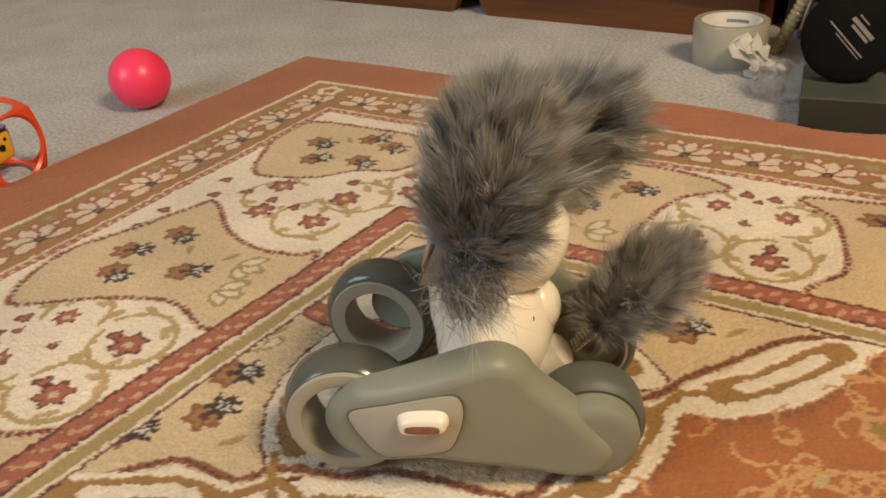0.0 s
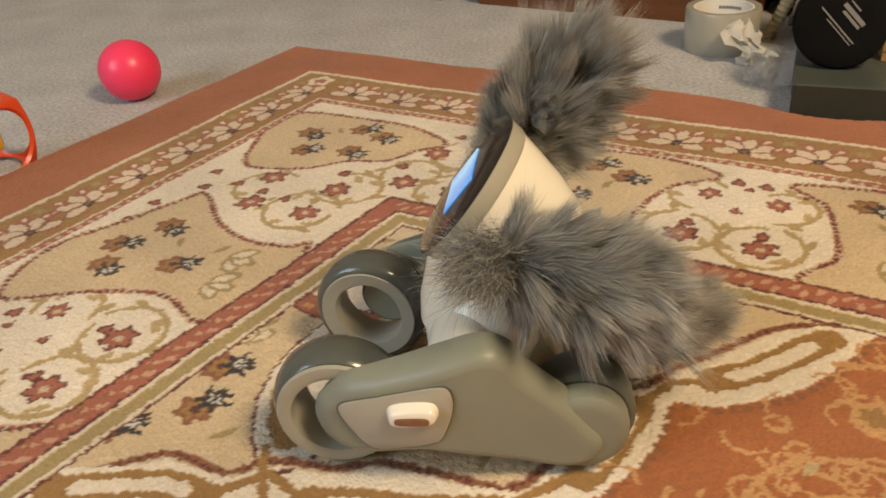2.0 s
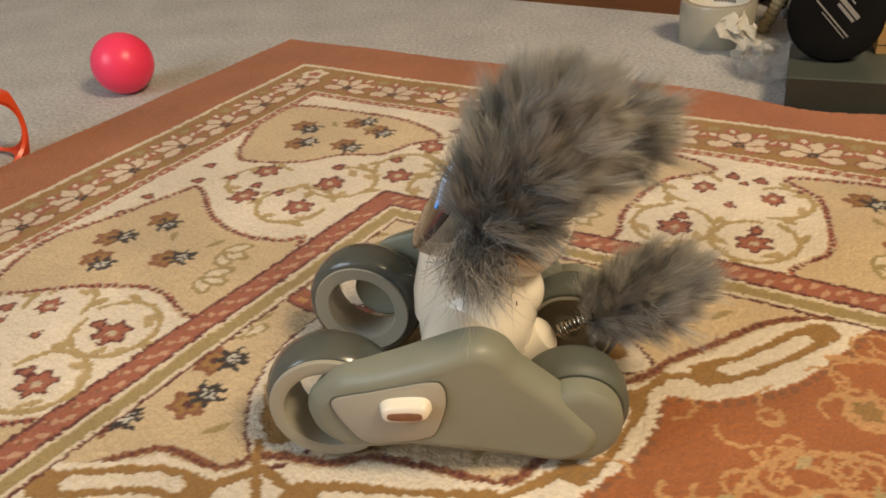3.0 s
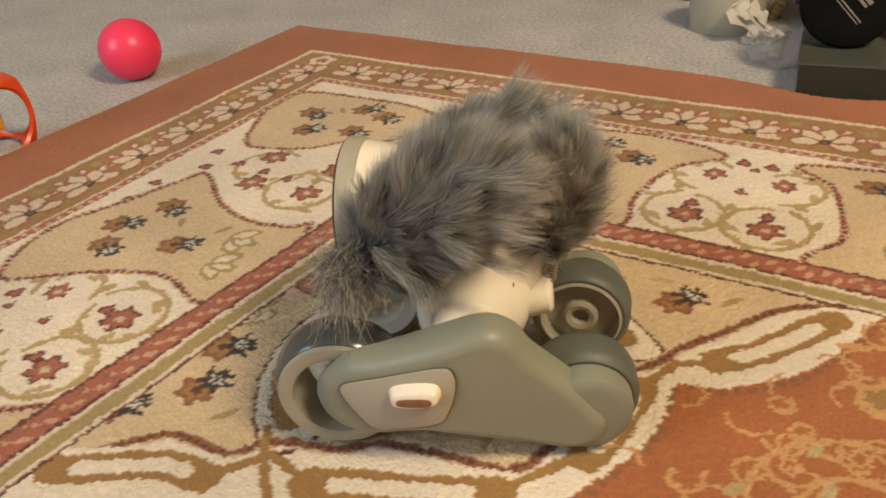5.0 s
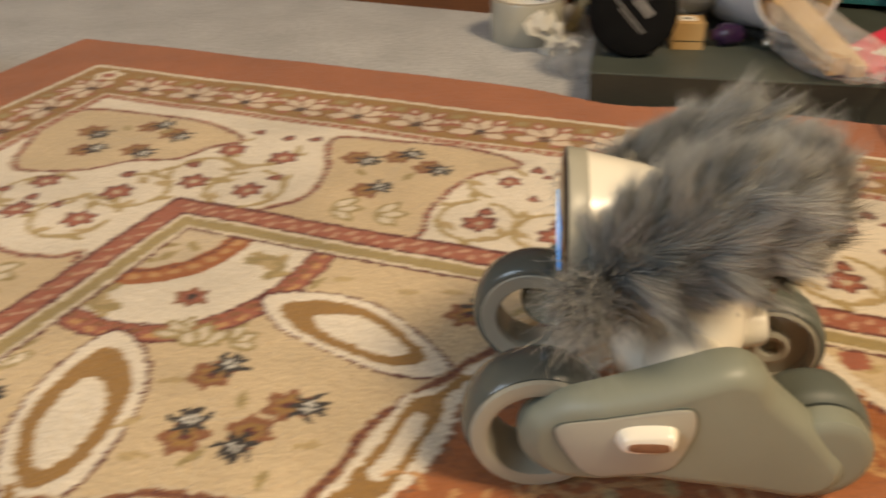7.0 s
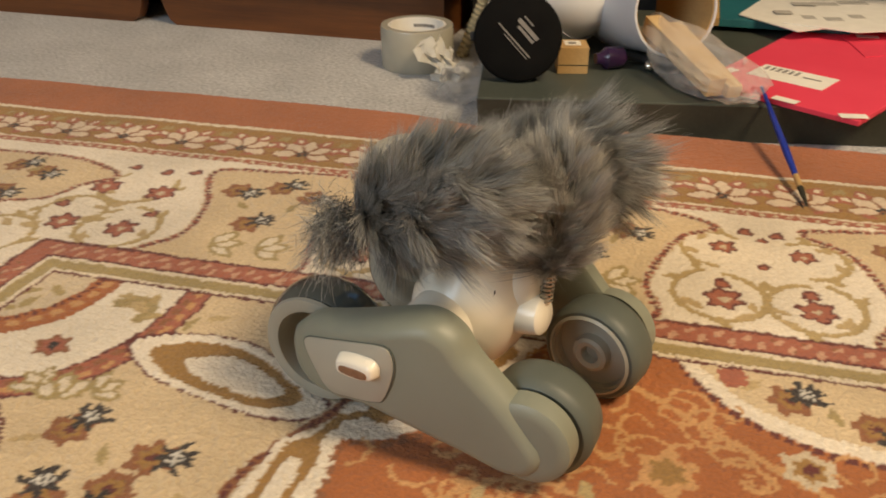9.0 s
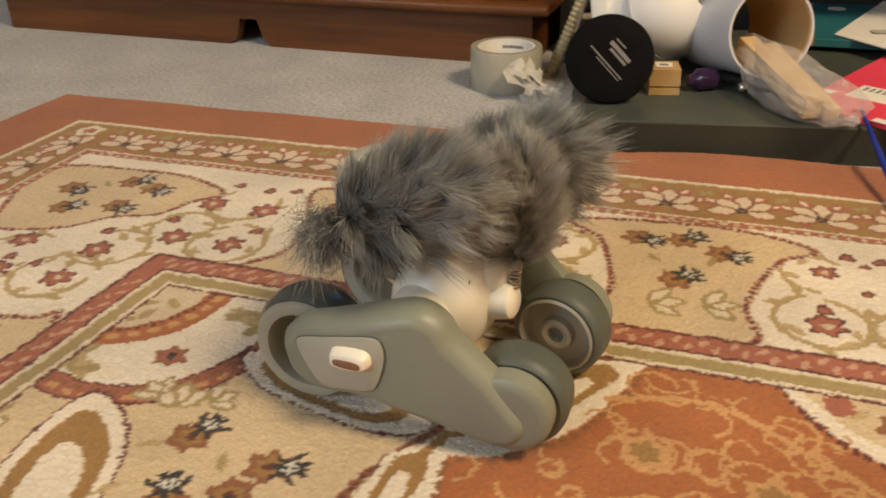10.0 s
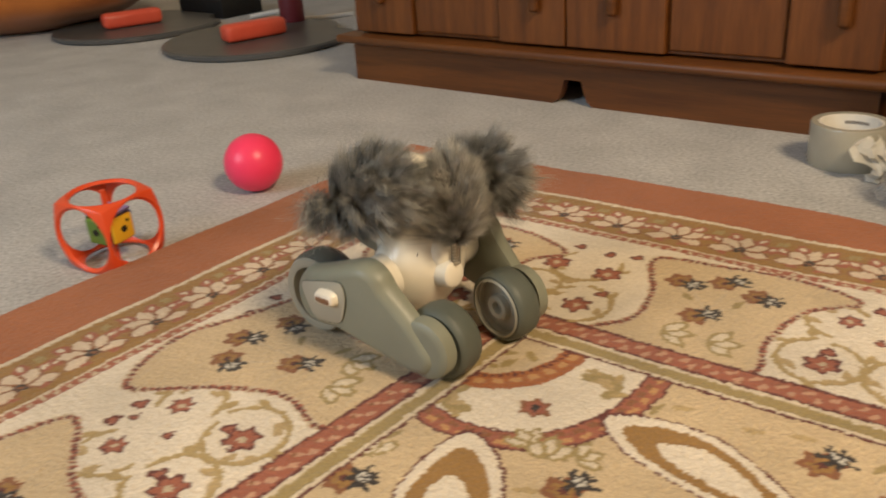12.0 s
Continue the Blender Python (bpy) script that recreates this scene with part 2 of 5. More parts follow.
def slab(outline, layers, side="y"):
    """A rounded plate: the outline (x, z), inset and set at each (inset, y) in turn, capped at both ends."""
    pts = np.array(outline, float)
    d = np.roll(pts, -1, 0) - np.roll(pts, 1, 0)
    nrm = np.stack([-d[:, 1], d[:, 0]], 1)
    nrm /= np.linalg.norm(nrm, axis=1)[:, None] + 1e-9
    area2 = np.sum(pts[:, 0] * np.roll(pts[:, 1], -1) - np.roll(pts[:, 0], -1) * pts[:, 1])
    if area2 < 0:
        nrm = -nrm
    bm = bmesh.new()
    rings = []
    for inset, h in layers:
        q = pts + nrm * inset
        rings.append([bm.verts.new((a, h, b) if side == "y" else (a, b, h)) for a, b in q])
    for r0, r1 in zip(rings, rings[1:]):
        for i in range(len(r0)):
            j = (i + 1) % len(r0)
            bm.faces.new((r0[i], r0[j], r1[j], r1[i]))
    bm.faces.new(rings[0])
    bm.faces.new(rings[-1])
    bmesh.ops.recalc_face_normals(bm, faces=bm.faces)
    return bm


def tube(points, radius, seg=10, bm=None):
    """A round rod along points; radius a number or one per point."""
    bm = bm or bmesh.new()
    p = [Vector(q) for q in points]
    rad = radius if isinstance(radius, (list, tuple)) else [radius] * len(p)
    up = Vector((0.13, 0.21, 0.97)).normalized()
    rings = []
    for i, q in enumerate(p):
        t = (p[min(i + 1, len(p) - 1)] - p[max(i - 1, 0)]).normalized()
        s = t.cross(up)
        if s.length < 0.05:
            s = t.cross(Vector((1, 0, 0)))
        s.normalize()
        w = s.cross(t)
        rings.append([bm.verts.new(q + rad[i] * (s * math.cos(2 * math.pi * k / seg) + w * math.sin(2 * math.pi * k / seg))) for k in range(seg)])
    for a, b in zip(rings, rings[1:]):
        for k in range(seg):
            bm.faces.new((a[k], a[(k + 1) % seg], b[(k + 1) % seg], b[k]))
    bm.faces.new(rings[0])
    bm.faces.new(rings[-1])
    bmesh.ops.recalc_face_normals(bm, faces=bm.faces)
    return bm


def ellipsoid(c, r, seg=32, rings=20, bend=None):
    bm = bmesh.new()
    bmesh.ops.create_uvsphere(bm, u_segments=seg, v_segments=rings, radius=1)
    for v in bm.verts:
        q = Vector((v.co.x * r[0], v.co.y * r[1], v.co.z * r[2]))
        if bend:
            q = bend(q)
        v.co = q + Vector(c)
    return bm


# ---- the room ----
def room():
    x0, x1, y0, y1, h = -2.6, 2.6, -2.7, 1.75, 2.4
    part("floor", box(x0, x1, y0, y1, -0.1, 0.0), M["carpet"], label="grey speckled loop-pile fitted carpet", smooth=False)["kind"] = "structure"
    part("ceiling", box(x0, x1, y0, y1, h, h + 0.1), M["wall"], label="plain white ceiling", smooth=False)["kind"] = "structure"
    part("wall_north", box(x0, x1, y1, y1 + 0.1, 0, h), M["wall"], label="plain cream painted wall", smooth=False)["kind"] = "structure"
    part("wall_east", box(x1, x1 + 0.1, y0, y1, 0, h), M["wall"], label="plain cream painted wall", smooth=False)["kind"] = "structure"
    part("wall_west", box(x0 - 0.1, x0, y0, y1, 0, h), M["wall"], label="plain cream painted wall", smooth=False)["kind"] = "structure"
    bm = box(x0, -1.45, y0 - 0.1, y0, 0, h)
    for a in ((-1.45, -0.05, 0, 0.8), (-1.45, -0.05, 2.1, h), (-0.05, x1, 0, h)):
        box(a[0], a[1], y0 - 0.1, y0, a[2], a[3], bm=bm)
    part("wall_south", bm, M["wall"], label="plain cream painted wall with a window opening", smooth=False)["kind"] = "structure"


room()

# ---- the rug: a woven pattern laid down knot by knot ----
COL = {
    "rust": (0.35, 0.122, 0.048), "cream": (0.63, 0.54, 0.41), "white": (0.70, 0.62, 0.505), "beige": (0.56, 0.435, 0.275), "gold": (0.30, 0.168, 0.052),
    "rose": (0.33, 0.110, 0.066), "dark": (0.12, 0.032, 0.026), "olive": (0.33, 0.25, 0.11), "tan": (0.44, 0.325, 0.165), "vine": (0.40, 0.295, 0.135), "petal": (0.61, 0.49, 0.365), "navy": (0.038, 0.030, 0.027),
    "brown": (0.24, 0.10, 0.045), "field": (0.345, 0.118, 0.038), "scroll": (0.50, 0.275, 0.115), "blush": (0.50, 0.29, 0.19), "pale": (0.53, 0.43, 0.30), "grey": (0.56, 0.53, 0.47),
}


def rug():
    step = 0.0017
    rng = np.random.default_rng(5)
    fx, fy = np.arange(-0.098, 1.06, step), np.arange(-0.78, 0.135, step)
    xs = np.concatenate([fx, np.arange(1.08, 1.75, 0.03)])
    ys = np.concatenate([np.arange(-2.3, -0.79, 0.03), fy])
    X, Y = np.meshgrid(xs, ys)
    edge = 0.0715 + 0.03 * X - 0.026 * np.exp(-((X - 0.61) / 0.075) ** 2)
    H, W = X.shape
    C = np.zeros((H, W, 3))
    # ragged knots: each knot looks a little aside for its colour
    tuft = lambda: np.kron(rng.normal(0, 0.0005, (H // 3 + 1, W // 3 + 1)), np.ones((3, 3)))[:H, :W]
    JX, JY = X + rng.uniform(-0.0005, 0.0005, X.shape) + tuft(), Y + rng.uniform(-0.0005, 0.0005, X.shape) + tuft()

    def window(x0, x1, y0, y1):
        i0, i1 = np.searchsorted(ys, (y0, y1))
        j0, j1 = np.searchsorted(xs, (x0, x1))
        return slice(max(i0 - 1, 0), i1 + 1), slice(max(j0 - 1, 0), j1 + 1)

    def put(win, mask, col):
        C[win][mask] = COL[col]

    def line(pts, w, col, closed=False, smooth=True, dots=None, n=6):
        p = catmull(pts, closed, n) if smooth and len(pts) > 2 else np.array(pts, float)
        if closed:
            p = np.vstack([p, p[:1]])
        win = window(p[:, 0].min() - w, p[:, 0].max() + w, p[:, 1].min() - w, p[:, 1].max() + w)
        qx, qy = JX[win], JY[win]
        if qx.size == 0:
            return
        best, along, run = np.full(qx.shape, 9.0), np.zeros(qx.shape), 0.0
        for a, b in zip(p, p[1:]):
            d = b - a
            ll = d @ d
            if ll < 1e-12:
                continue
            t = np.clip(((qx - a[0]) * d[0] + (qy - a[1]) * d[1]) / ll, 0, 1)
            r = np.hypot(qx - a[0] - t * d[0], qy - a[1] - t * d[1])
            m = r < best
            best[m], along[m] = r[m], (run + t * math.sqrt(ll))[m]
            run += math.sqrt(ll)
        mask = best < w / 2
        if dots:
            mask &= (along % dots) < dots * 0.62
        put(win, mask, col)

    def fill(pts, col, smooth=True, n=6):
        p = catmull(pts, True, n) if smooth else np.array(pts, float)
        win = window(p[:, 0].min(), p[:, 0].max(), p[:, 1].min(), p[:, 1].max())
        qx, qy = JX[win], JY[win]
        if qx.size == 0:
            return
        ins = np.zeros(qx.shape, bool)
        for a, b in zip(p, np.roll(p, -1, 0)):
            if a[1] == b[1]:
                continue
            ins ^= ((a[1] > qy) != (b[1] > qy)) & (qx < (b[0] - a[0]) * (qy - a[1]) / (b[1] - a[1]) + a[0])
        put(win, ins, col)

    def bloom(x, y, r, petals, cols, turn=0.0, depth=0.3, squash=1.0):
        """A rosette: rings of colour from the outside in."""
        win = window(x - r * 1.5, x + r * 1.5, y - r * 1.5, y + r * 1.5)
        dx, dy = JX[win] - x, JY[win] - y
        if dx.size == 0:
            return
        c, s = math.cos(turn), math.sin(turn)
        a, b = dx * c + dy * s, (-dx * s + dy * c) / squash
        rad, ang = np.hypot(a, b), np.arctan2(b, a)
        lobe = 1 - depth * (0.5 + 0.5 * np.cos(petals * ang))
        for col, k in cols:
            put(win, rad < r * k * lobe, col)

    def leaf(x, y, size, turn, col, fat=0.4):
        c, s = math.cos(turn), math.sin(turn)
        fill([(x + size * (a * c - b * s), y + size * (a * s + b * c)) for a, b in ((-1, 0), (0, fat), (1, 0), (0, -fat))], col)

    def dark_flower(x, y, turn, r=0.0145):
        """A bicolour blossom: rust petals on one side, a black and white comb on the other."""
        c, s = math.cos(turn), math.sin(turn)
        bloom(x - 0.35 * r * c, y - 0.35 * r * s, r * 1.0, 6, (("brown", 1.05), ("gold", 0.62), ("dark", 0.3)), turn)
        bloom(x + 0.5 * r * c, y + 0.5 * r * s, r * 0.8, 7, (("navy", 1.1), ("grey", 0.55)), turn, 0.5)
        for k in (-2, 0, 2):
            a = turn + 0.38 * k
            line([(x, y), (x + 1.25 * r * math.cos(a), y + 1.25 * r * math.sin(a))], 0.0024, "navy")

    def red_flower(x, y, r=0.0142, turn=0.3):
        bloom(x, y, r, 6, (("dark", 1.08), ("rose", 0.85), ("pale", 0.3)), turn, 0.32)

    def bud(x, y, r=0.0074):
        bloom(x, y, r, 3, (("dark", 1.0), ("rose", 0.6)), 0.5)

    def lotus(x, y, r, turn=0.0):
        for k in (-1, 0, 1):
            a = turn + 0.8 * k
            leaf(x + r * math.cos(a), y + r * math.sin(a), r * 1.05, a, "olive", 0.56)
            leaf(x + r * math.cos(a), y + r * math.sin(a), r * 0.68, a, "cream", 0.5)

    def curl(x, y, r, start, sweep, col="vine", w=0.0050, shrink=0.14):
        """A vine that winds round, with small leaves on either side of it."""
        sweep *= 1.12
        pts = []
        for k in range(26):
            f = k / 25
            rr = r * (1 - shrink * f)
            a = start + sweep * f
            pts.append((x + rr * math.cos(a), y + rr * math.sin(a)))
        line(pts, w, col, n=2)
        for n_, f in enumerate((0.12, 0.3, 0.48, 0.66, 0.84)):
            a, rr = start + sweep * f, r * (1 - shrink * f)
            side = -0.0065 if n_ % 2 else 0.0055
            leaf(x + (rr + side) * math.cos(a), y + (rr + side) * math.sin(a), 0.0075, a + (2.2 if n_ % 2 else 0.9), "tan" if n_ % 2 else "vine", 0.5)

    # bands
    v = 0.033 * JX - JY
    d = np.minimum(JX, v - 0.018)
    ur = JX - 0.045 * (JY + 0.45)
    s = np.minimum(ur - 0.30, v - 0.28)
    C[:] = COL["rust"]
    C[d > 0] = COL["cream"]
    C[d > 0.006] = COL["gold"]
    C[d > 0.076] = COL["cream"]
    C[d > 0.079] = COL["rose"]
    C[d > 0.088] = COL["white"]
    C[s > 0] = COL["dark"]
    C[s > 0.003] = COL["rose"]
    C[s > 0.0215] = COL["dark"]
    C[s > 0.0245] = COL["cream"]
    C[s > 0.0285] = COL["olive"]
    C[s > 0.040] = COL["cream"]
    C[s > 0.0435] = COL["dark"]
    C[s > 0.046] = COL["beige"]
    far = lambda x, dv: (x, 0.033 * x - dv)
    # border blossoms
    def border(x, y, turn):
        c, q = math.cos(turn), math.sin(turn)
        at = lambda a, b: (x + a * c - b * q, y + a * q + b * c)
        # rose petals behind, a fan of cream petals before them
        for k in (-1.0, -0.42, 0.42, 1.0):
            leaf(*at(-0.012 + 0.031 * math.cos(k), 0.031 * math.sin(k)), 0.0125, turn + k, "rose", 0.6)
            leaf(*at(-0.012 + 0.034 * math.cos(k), 0.034 * math.sin(k)), 0.0055, turn + k, "cream", 0.5)
        for k in (-1.75, -0.88, 0.0, 0.88, 1.75):
            leaf(*at(-0.010 + 0.0165 * math.cos(k), 0.0165 * math.sin(k)), 0.0155, turn + k, "brown", 0.66)
            leaf(*at(-0.010 + 0.0182 * math.cos(k), 0.0172 * math.sin(k)), 0.0124, turn + k, "petal", 0.60)
        bloom(*at(-0.009, 0), 0.0066, 5, (("navy", 1.0), ("brown", 0.45)))
        for sgn in (-1, 1):
            leaf(*at(-0.022, 0.013 * sgn), 0.006, turn + 1.2 * sgn, "rose", 0.5)
            leaf(*at(0.022, 0.030 * sgn), 0.006, turn, "olive", 0.5)

    for k in range(15):
        border(0.043, -0.087 - 0.0637 * k, math.pi)
        border(*far(0.108 + 0.0655 * k, 0.062), math.pi / 2)
    bloom(0.04, -0.045, 0.018, 5, (("cream", 1.0), ("rose", 0.5)))
    for k in range(120):
        bloom(*far(0.09 + 0.011 * k, 0.1015), 0.003, 4, (("pale", 1.0),))
        bloom(0.0835, -0.11 - 0.011 * k, 0.003, 4, (("pale", 1.0),))
    # zigzag motifs on the red band
    for k in range(60):
        x = 0.33 + 0.0185 * k
        for o in (-0.004, 0.004):
            leaf(*far(x + o, 0.2925 + o * 0.9), 0.0052, 0.9 + (0.5 if o > 0 else 0), "blush", 0.5)
            leaf(*far(x + 0.009 + o, 0.2925 - o), 0.0034, 2.2, "brown", 0.5)
        y = -0.32 - 0.0185 * k
        xx = 0.3125 + 0.045 * (y + 0.45)
        for o in (-0.004, 0.004):
            leaf(xx + o * 0.9, y + o, 0.0052, 0.6 + (0.5 if o > 0 else 0), "blush", 0.5)
            leaf(xx - o, y + 0.009 + o, 0.0034, 2.2, "brown", 0.5)

    def island(pts, clip_bands=True):
        fill(pts, "beige")
        line(pts, 0.0075, "pale", True)
        line(pts, 0.0058, "rose", True, dots=0.007)
        line(pts, 0.0032, "dark", True, dots=0.006)

    keep = C.copy()
    # scrolls on the white ground
    def scrolls(cx, cy, turn):
        """Two spirals and two arms about an axis that points from the field to the border."""
        c, q = math.cos(turn), math.sin(turn)
        at = lambda a, b: (cx + a * c - b * q, cy + a * q + b * c)
        for sgn in (-1, 1):
            x, y = at(-0.036, 0.031 * sgn)
            curl(x, y, 0.034, turn + 0.4 * sgn, 5.2 * sgn)
            red_flower(x + 0.002, y - 0.004)
            bud(*at(-0.02, 0.030 * sgn))
            x, y = at(0.034, 0.034 * sgn)
            curl(x, y, 0.03, turn + math.pi, -3.4 * sgn, shrink=0.2)
            red_flower(*at(0.036, 0.029 * sgn), 0.0105)
            bud(*at(0.066, 0.012 * sgn))
            bud(*at(0.062, 0.05 * sgn))
            leaf(*at(-0.052, 0.05 * sgn), 0.009, turn + sgn, "tan")
            leaf(*at(-0.06, 0.015 * sgn), 0.009, turn - sgn, "tan")
        bud(*at(0.012, 0), 0.0055)
        bud(*at(0.055, 0), 0.005)

    scrolls(0.592, -0.186, math.pi / 2)
    scrolls(0.858, -0.176, math.pi / 2)
    scrolls(0.222, -0.566, math.pi)
    for x, y, r, a, sw in ((0.25, -0.330, 0.036, 0.6, 5.2), (0.352, -0.238, 0.036, 1.6, -5.2), (0.187, -0.305, 0.034, 1.2, 4.0), (0.325, -0.165, 0.034, 0.6, -4.0), (0.262, -0.272, 0.034, 3.8, 4.4), (0.30, -0.222, 0.03, 3.9, -4.4)):
        curl(x, y, r, a, sw)
    for x, y in ((0.178, -0.284), (0.253, -0.281), (0.302, -0.24), (0.297, -0.173), (0.352, -0.172), (0.357, -0.239), (0.257, -0.331), (0.195, -0.336)):
        red_flower(x, y)
    for x, y in ((0.367, -0.21), (0.191, -0.314), (0.222, -0.318), (0.281, -0.212), (0.299, -0.129), (0.334, -0.132), (0.239, -0.25), (0.155, -0.31), (0.13, -0.33), (0.115, -0.30), (0.36, -0.125), (0.40, -0.115), (0.11, -0.375), (0.112, -0.41)):
        bud(x, y)
    for x, y, a in ((0.28, -0.25, 0.6), (0.26, -0.255, 2.4), (0.23, -0.30, 1.0), (0.33, -0.2, 0.5), (0.335, -0.26, 2.0), (0.275, -0.345, 0.4)):
        leaf(x, y, 0.010, a, "tan")
    # beige islands, each with its spray of four blossoms
    island([(0.098, -0.226), (0.082, -0.177), (0.098, -0.135), (0.206, -0.124), (0.263, -0.134), (0.293, -0.151), (0.274, -0.177), (0.258, -0.208), (0.221, -0.225), (0.198, -0.251), (0.162, -0.268), (0.128, -0.272)])
    island([(0.298, -0.374), (0.284, -0.383), (0.243, -0.391), (0.196, -0.377), (0.142, -0.341), (0.13, -0.36), (0.112, -0.415), (0.095, -0.464), (0.102, -0.511), (0.118, -0.541), (0.135, -0.544), (0.187, -0.507), (0.246, -0.485), (0.298, -0.497), (0.312, -0.45)])
    island([(0.30, -0.628), (0.262, -0.643), (0.2, -0.635), (0.135, -0.595), (0.115, -0.61), (0.1, -0.68), (0.11, -0.74), (0.2, -0.78), (0.3, -0.75)])
    island([(0.376, -0.118), (0.404, -0.185), (0.409, -0.235), (0.388, -0.272), (0.45, -0.285), (0.522, -0.265), (0.517, -0.216), (0.528, -0.152), (0.562, -0.112), (0.5, -0.094), (0.43, -0.102)])
    for k in (0, 1):
        o = 0.267 * k
        e = 0.009 * k
        island([(0.625 + o, -0.104 + e), (0.655 + o, -0.135 + e), (0.673 + o, -0.186 + e), (0.677 + o, -0.218 + e), (0.66 + o, -0.258 + e), (0.72 + o, -0.275 + e), (0.783 + o, -0.252 + e), (0.775 + o, -0.205 + e), (0.795 + o, -0.135 + e), (0.822 + o, -0.104 + e), (0.745 + o, -0.084 + e)])
    band = (s > 0) | (d < 0.088)
    C[band] = keep[band]

    def spray(points, root, lot, turn):
        for x, y in points:
            line([root, ((x + root[0]) / 2 + 0.004, (y + root[1]) / 2), (x, y)], 0.0018, "pale")
        for k, (x, y) in enumerate(points):
            dark_flower(x, y, turn + (0.5 if k % 2 else -0.5))
        for x, y in lot:
            lotus(x, y, 0.0135, turn)
        leaf(root[0] + 0.02, root[1] + 0.028, 0.009, turn + 1, "olive")
        leaf(root[0] - 0.024, root[1] + 0.022, 0.008, turn - 1, "olive")

    spray(((0.142, -0.182), (0.191, -0.149), (0.224, -0.162), (0.163, -0.216), (0.214, -0.205)), (0.19, -0.185), (), 0.2)
    spray(((0.163, -0.402), (0.145, -0.441), (0.164, -0.475), (0.219, -0.445)), (0.215, -0.44), ((0.25, -0.42), (0.262, -0.455)), 0.1)
    spray(((0.421, -0.150), (0.455, -0.130), (0.490, -0.146), (0.456, -0.200)), (0.456, -0.196), ((0.44, -0.242), (0.478, -0.238)), 0.3)
    spray(((0.690, -0.124), (0.724, -0.113), (0.758, -0.133), (0.726, -0.180)), (0.726, -0.176), ((0.708, -0.222), (0.746, -0.215)), 0.3)
    spray(((0.958, -0.115), (0.99, -0.104), (1.025, -0.124), (0.993, -0.17)), (0.993, -0.168), ((0.975, -0.212), (1.01, -0.206)), 0.3)
    spray(((0.17, -0.67), (0.215, -0.69), (0.16, -0.72)), (0.22, -0.70), ((0.25, -0.68),), 0.1)

    # the field: corner fan, leaves, scalloped band and rust medallion
    keep = C.copy()
    fill([(0.30, -0.27), (0.30, -0.45), (0.354, -0.441), (0.384, -0.443), (0.419, -0.433), (0.449, -0.408), (0.467, -0.367), (0.471, -0.325), (0.47, -0.28)], "white", n=4)
    outer = [(0.335, -0.437), (0.354, -0.441), (0.384, -0.443), (0.419, -0.433), (0.449, -0.408), (0.467, -0.367), (0.471, -0.325), (0.468, -0.295)]
    line(outer, 0.021, "dark")
    line(outer, 0.017, "rose")
    line([(a - 0.003, b + 0.003) for a, b in outer], 0.005, "brown", dots=0.013)
    line([(a + 0.002, b - 0.003) for a, b in outer], 0.0045, "scroll", dots=0.015)
    inner = [(0.325, -0.388), (0.348, -0.388), (0.372, -0.376), (0.390, -0.357), (0.399, -0.33), (0.40, -0.295)]
    fill([(0.31, -0.28), (0.31, -0.385), (0.345, -0.382), (0.372, -0.366), (0.39, -0.335), (0.392, -0.28)], "pale")
    line(inner, 0.022, "field")
    line([(a - 0.006, b + 0.006) for a, b in inner], 0.004, "dark", dots=0.006)
    line(inner, 0.007, "scroll", dots=0.014)
    for x, y, a in ((0.352, -0.34, 0.4), (0.362, -0.352, 1.4), (0.372, -0.335, 2.4), (0.352, -0.362, 0)):
        leaf(x, y, 0.009, a, "olive", 0.4)
    curl(0.361, -0.412, 0.014, 2.2, 3.0, "olive", 0.010)
    curl(0.436, -0.342, 0.014, -0.6, 3.0, "olive", 0.010)
    bloom(0.412, -0.392, 0.013, 6, (("brown", 1.0), ("rose", 0.7), ("navy", 0.3)), 0.4)

    def field_leaf(pts, grow=1.0):
        p = np.array(pts, float)
        c = p.mean(0)
        sc = lambda k: [tuple(c + (q - c) * k) for q in p]
        fill(sc(1.32), "dark")
        fill(sc(1.25), "white")
        fill(sc(0.98), "gold")
        fill([tuple(c + (q - c) * 0.62 + (p[len(p) // 2] - c) * 0.12) for q in p], "white")

    lobe = [(0.300, -0.66), (0.349, -0.638), (0.382, -0.603), (0.424, -0.597), (0.441, -0.577), (0.476, -0.565), (0.502, -0.547), (0.545, -0.538), (0.573, -0.531), (0.583, -0.505), (0.585, -0.462), (0.60, -0.425), (0.61, -0.408), (0.616, -0.392), (0.632, -0.368), (0.662, -0.322), (0.705, -0.296)]
    rim_ = [(0.74, -0.290), (0.715, -0.303), (0.705, -0.335), (0.684, -0.38), (0.65, -0.413), (0.622, -0.424), (0.626, -0.463), (0.614, -0.51), (0.582, -0.565), (0.53, -0.60), (0.48, -0.625), (0.455, -0.62), (0.43, -0.65), (0.36, -0.69), (0.30, -0.72)]
    fill(lobe + rim_, "white", n=4)
    field_leaf([(0.397, -0.456), (0.390, -0.485), (0.397, -0.525), (0.418, -0.556), (0.441, -0.570), (0.453, -0.545), (0.447, -0.505), (0.428, -0.472)])
    field_leaf([(0.474, -0.378), (0.497, -0.364), (0.530, -0.362), (0.566, -0.378), (0.592, -0.399), (0.572, -0.412), (0.535, -0.408), (0.498, -0.398)])
    line(lobe, 0.0095, "pale")
    line(lobe, 0.006, "brown")
    line(lobe, 0.0026, "dark", dots=0.006)
    # rust medallion
    fill(rim_ + [(0.30, -0.9), (1.2, -0.9), (1.2, -0.36), (1.02, -0.352), (0.96, -0.352), (0.905, -0.362), (0.85, -0.347), (0.82, -0.322), (0.80, -0.295)], "field", n=4)
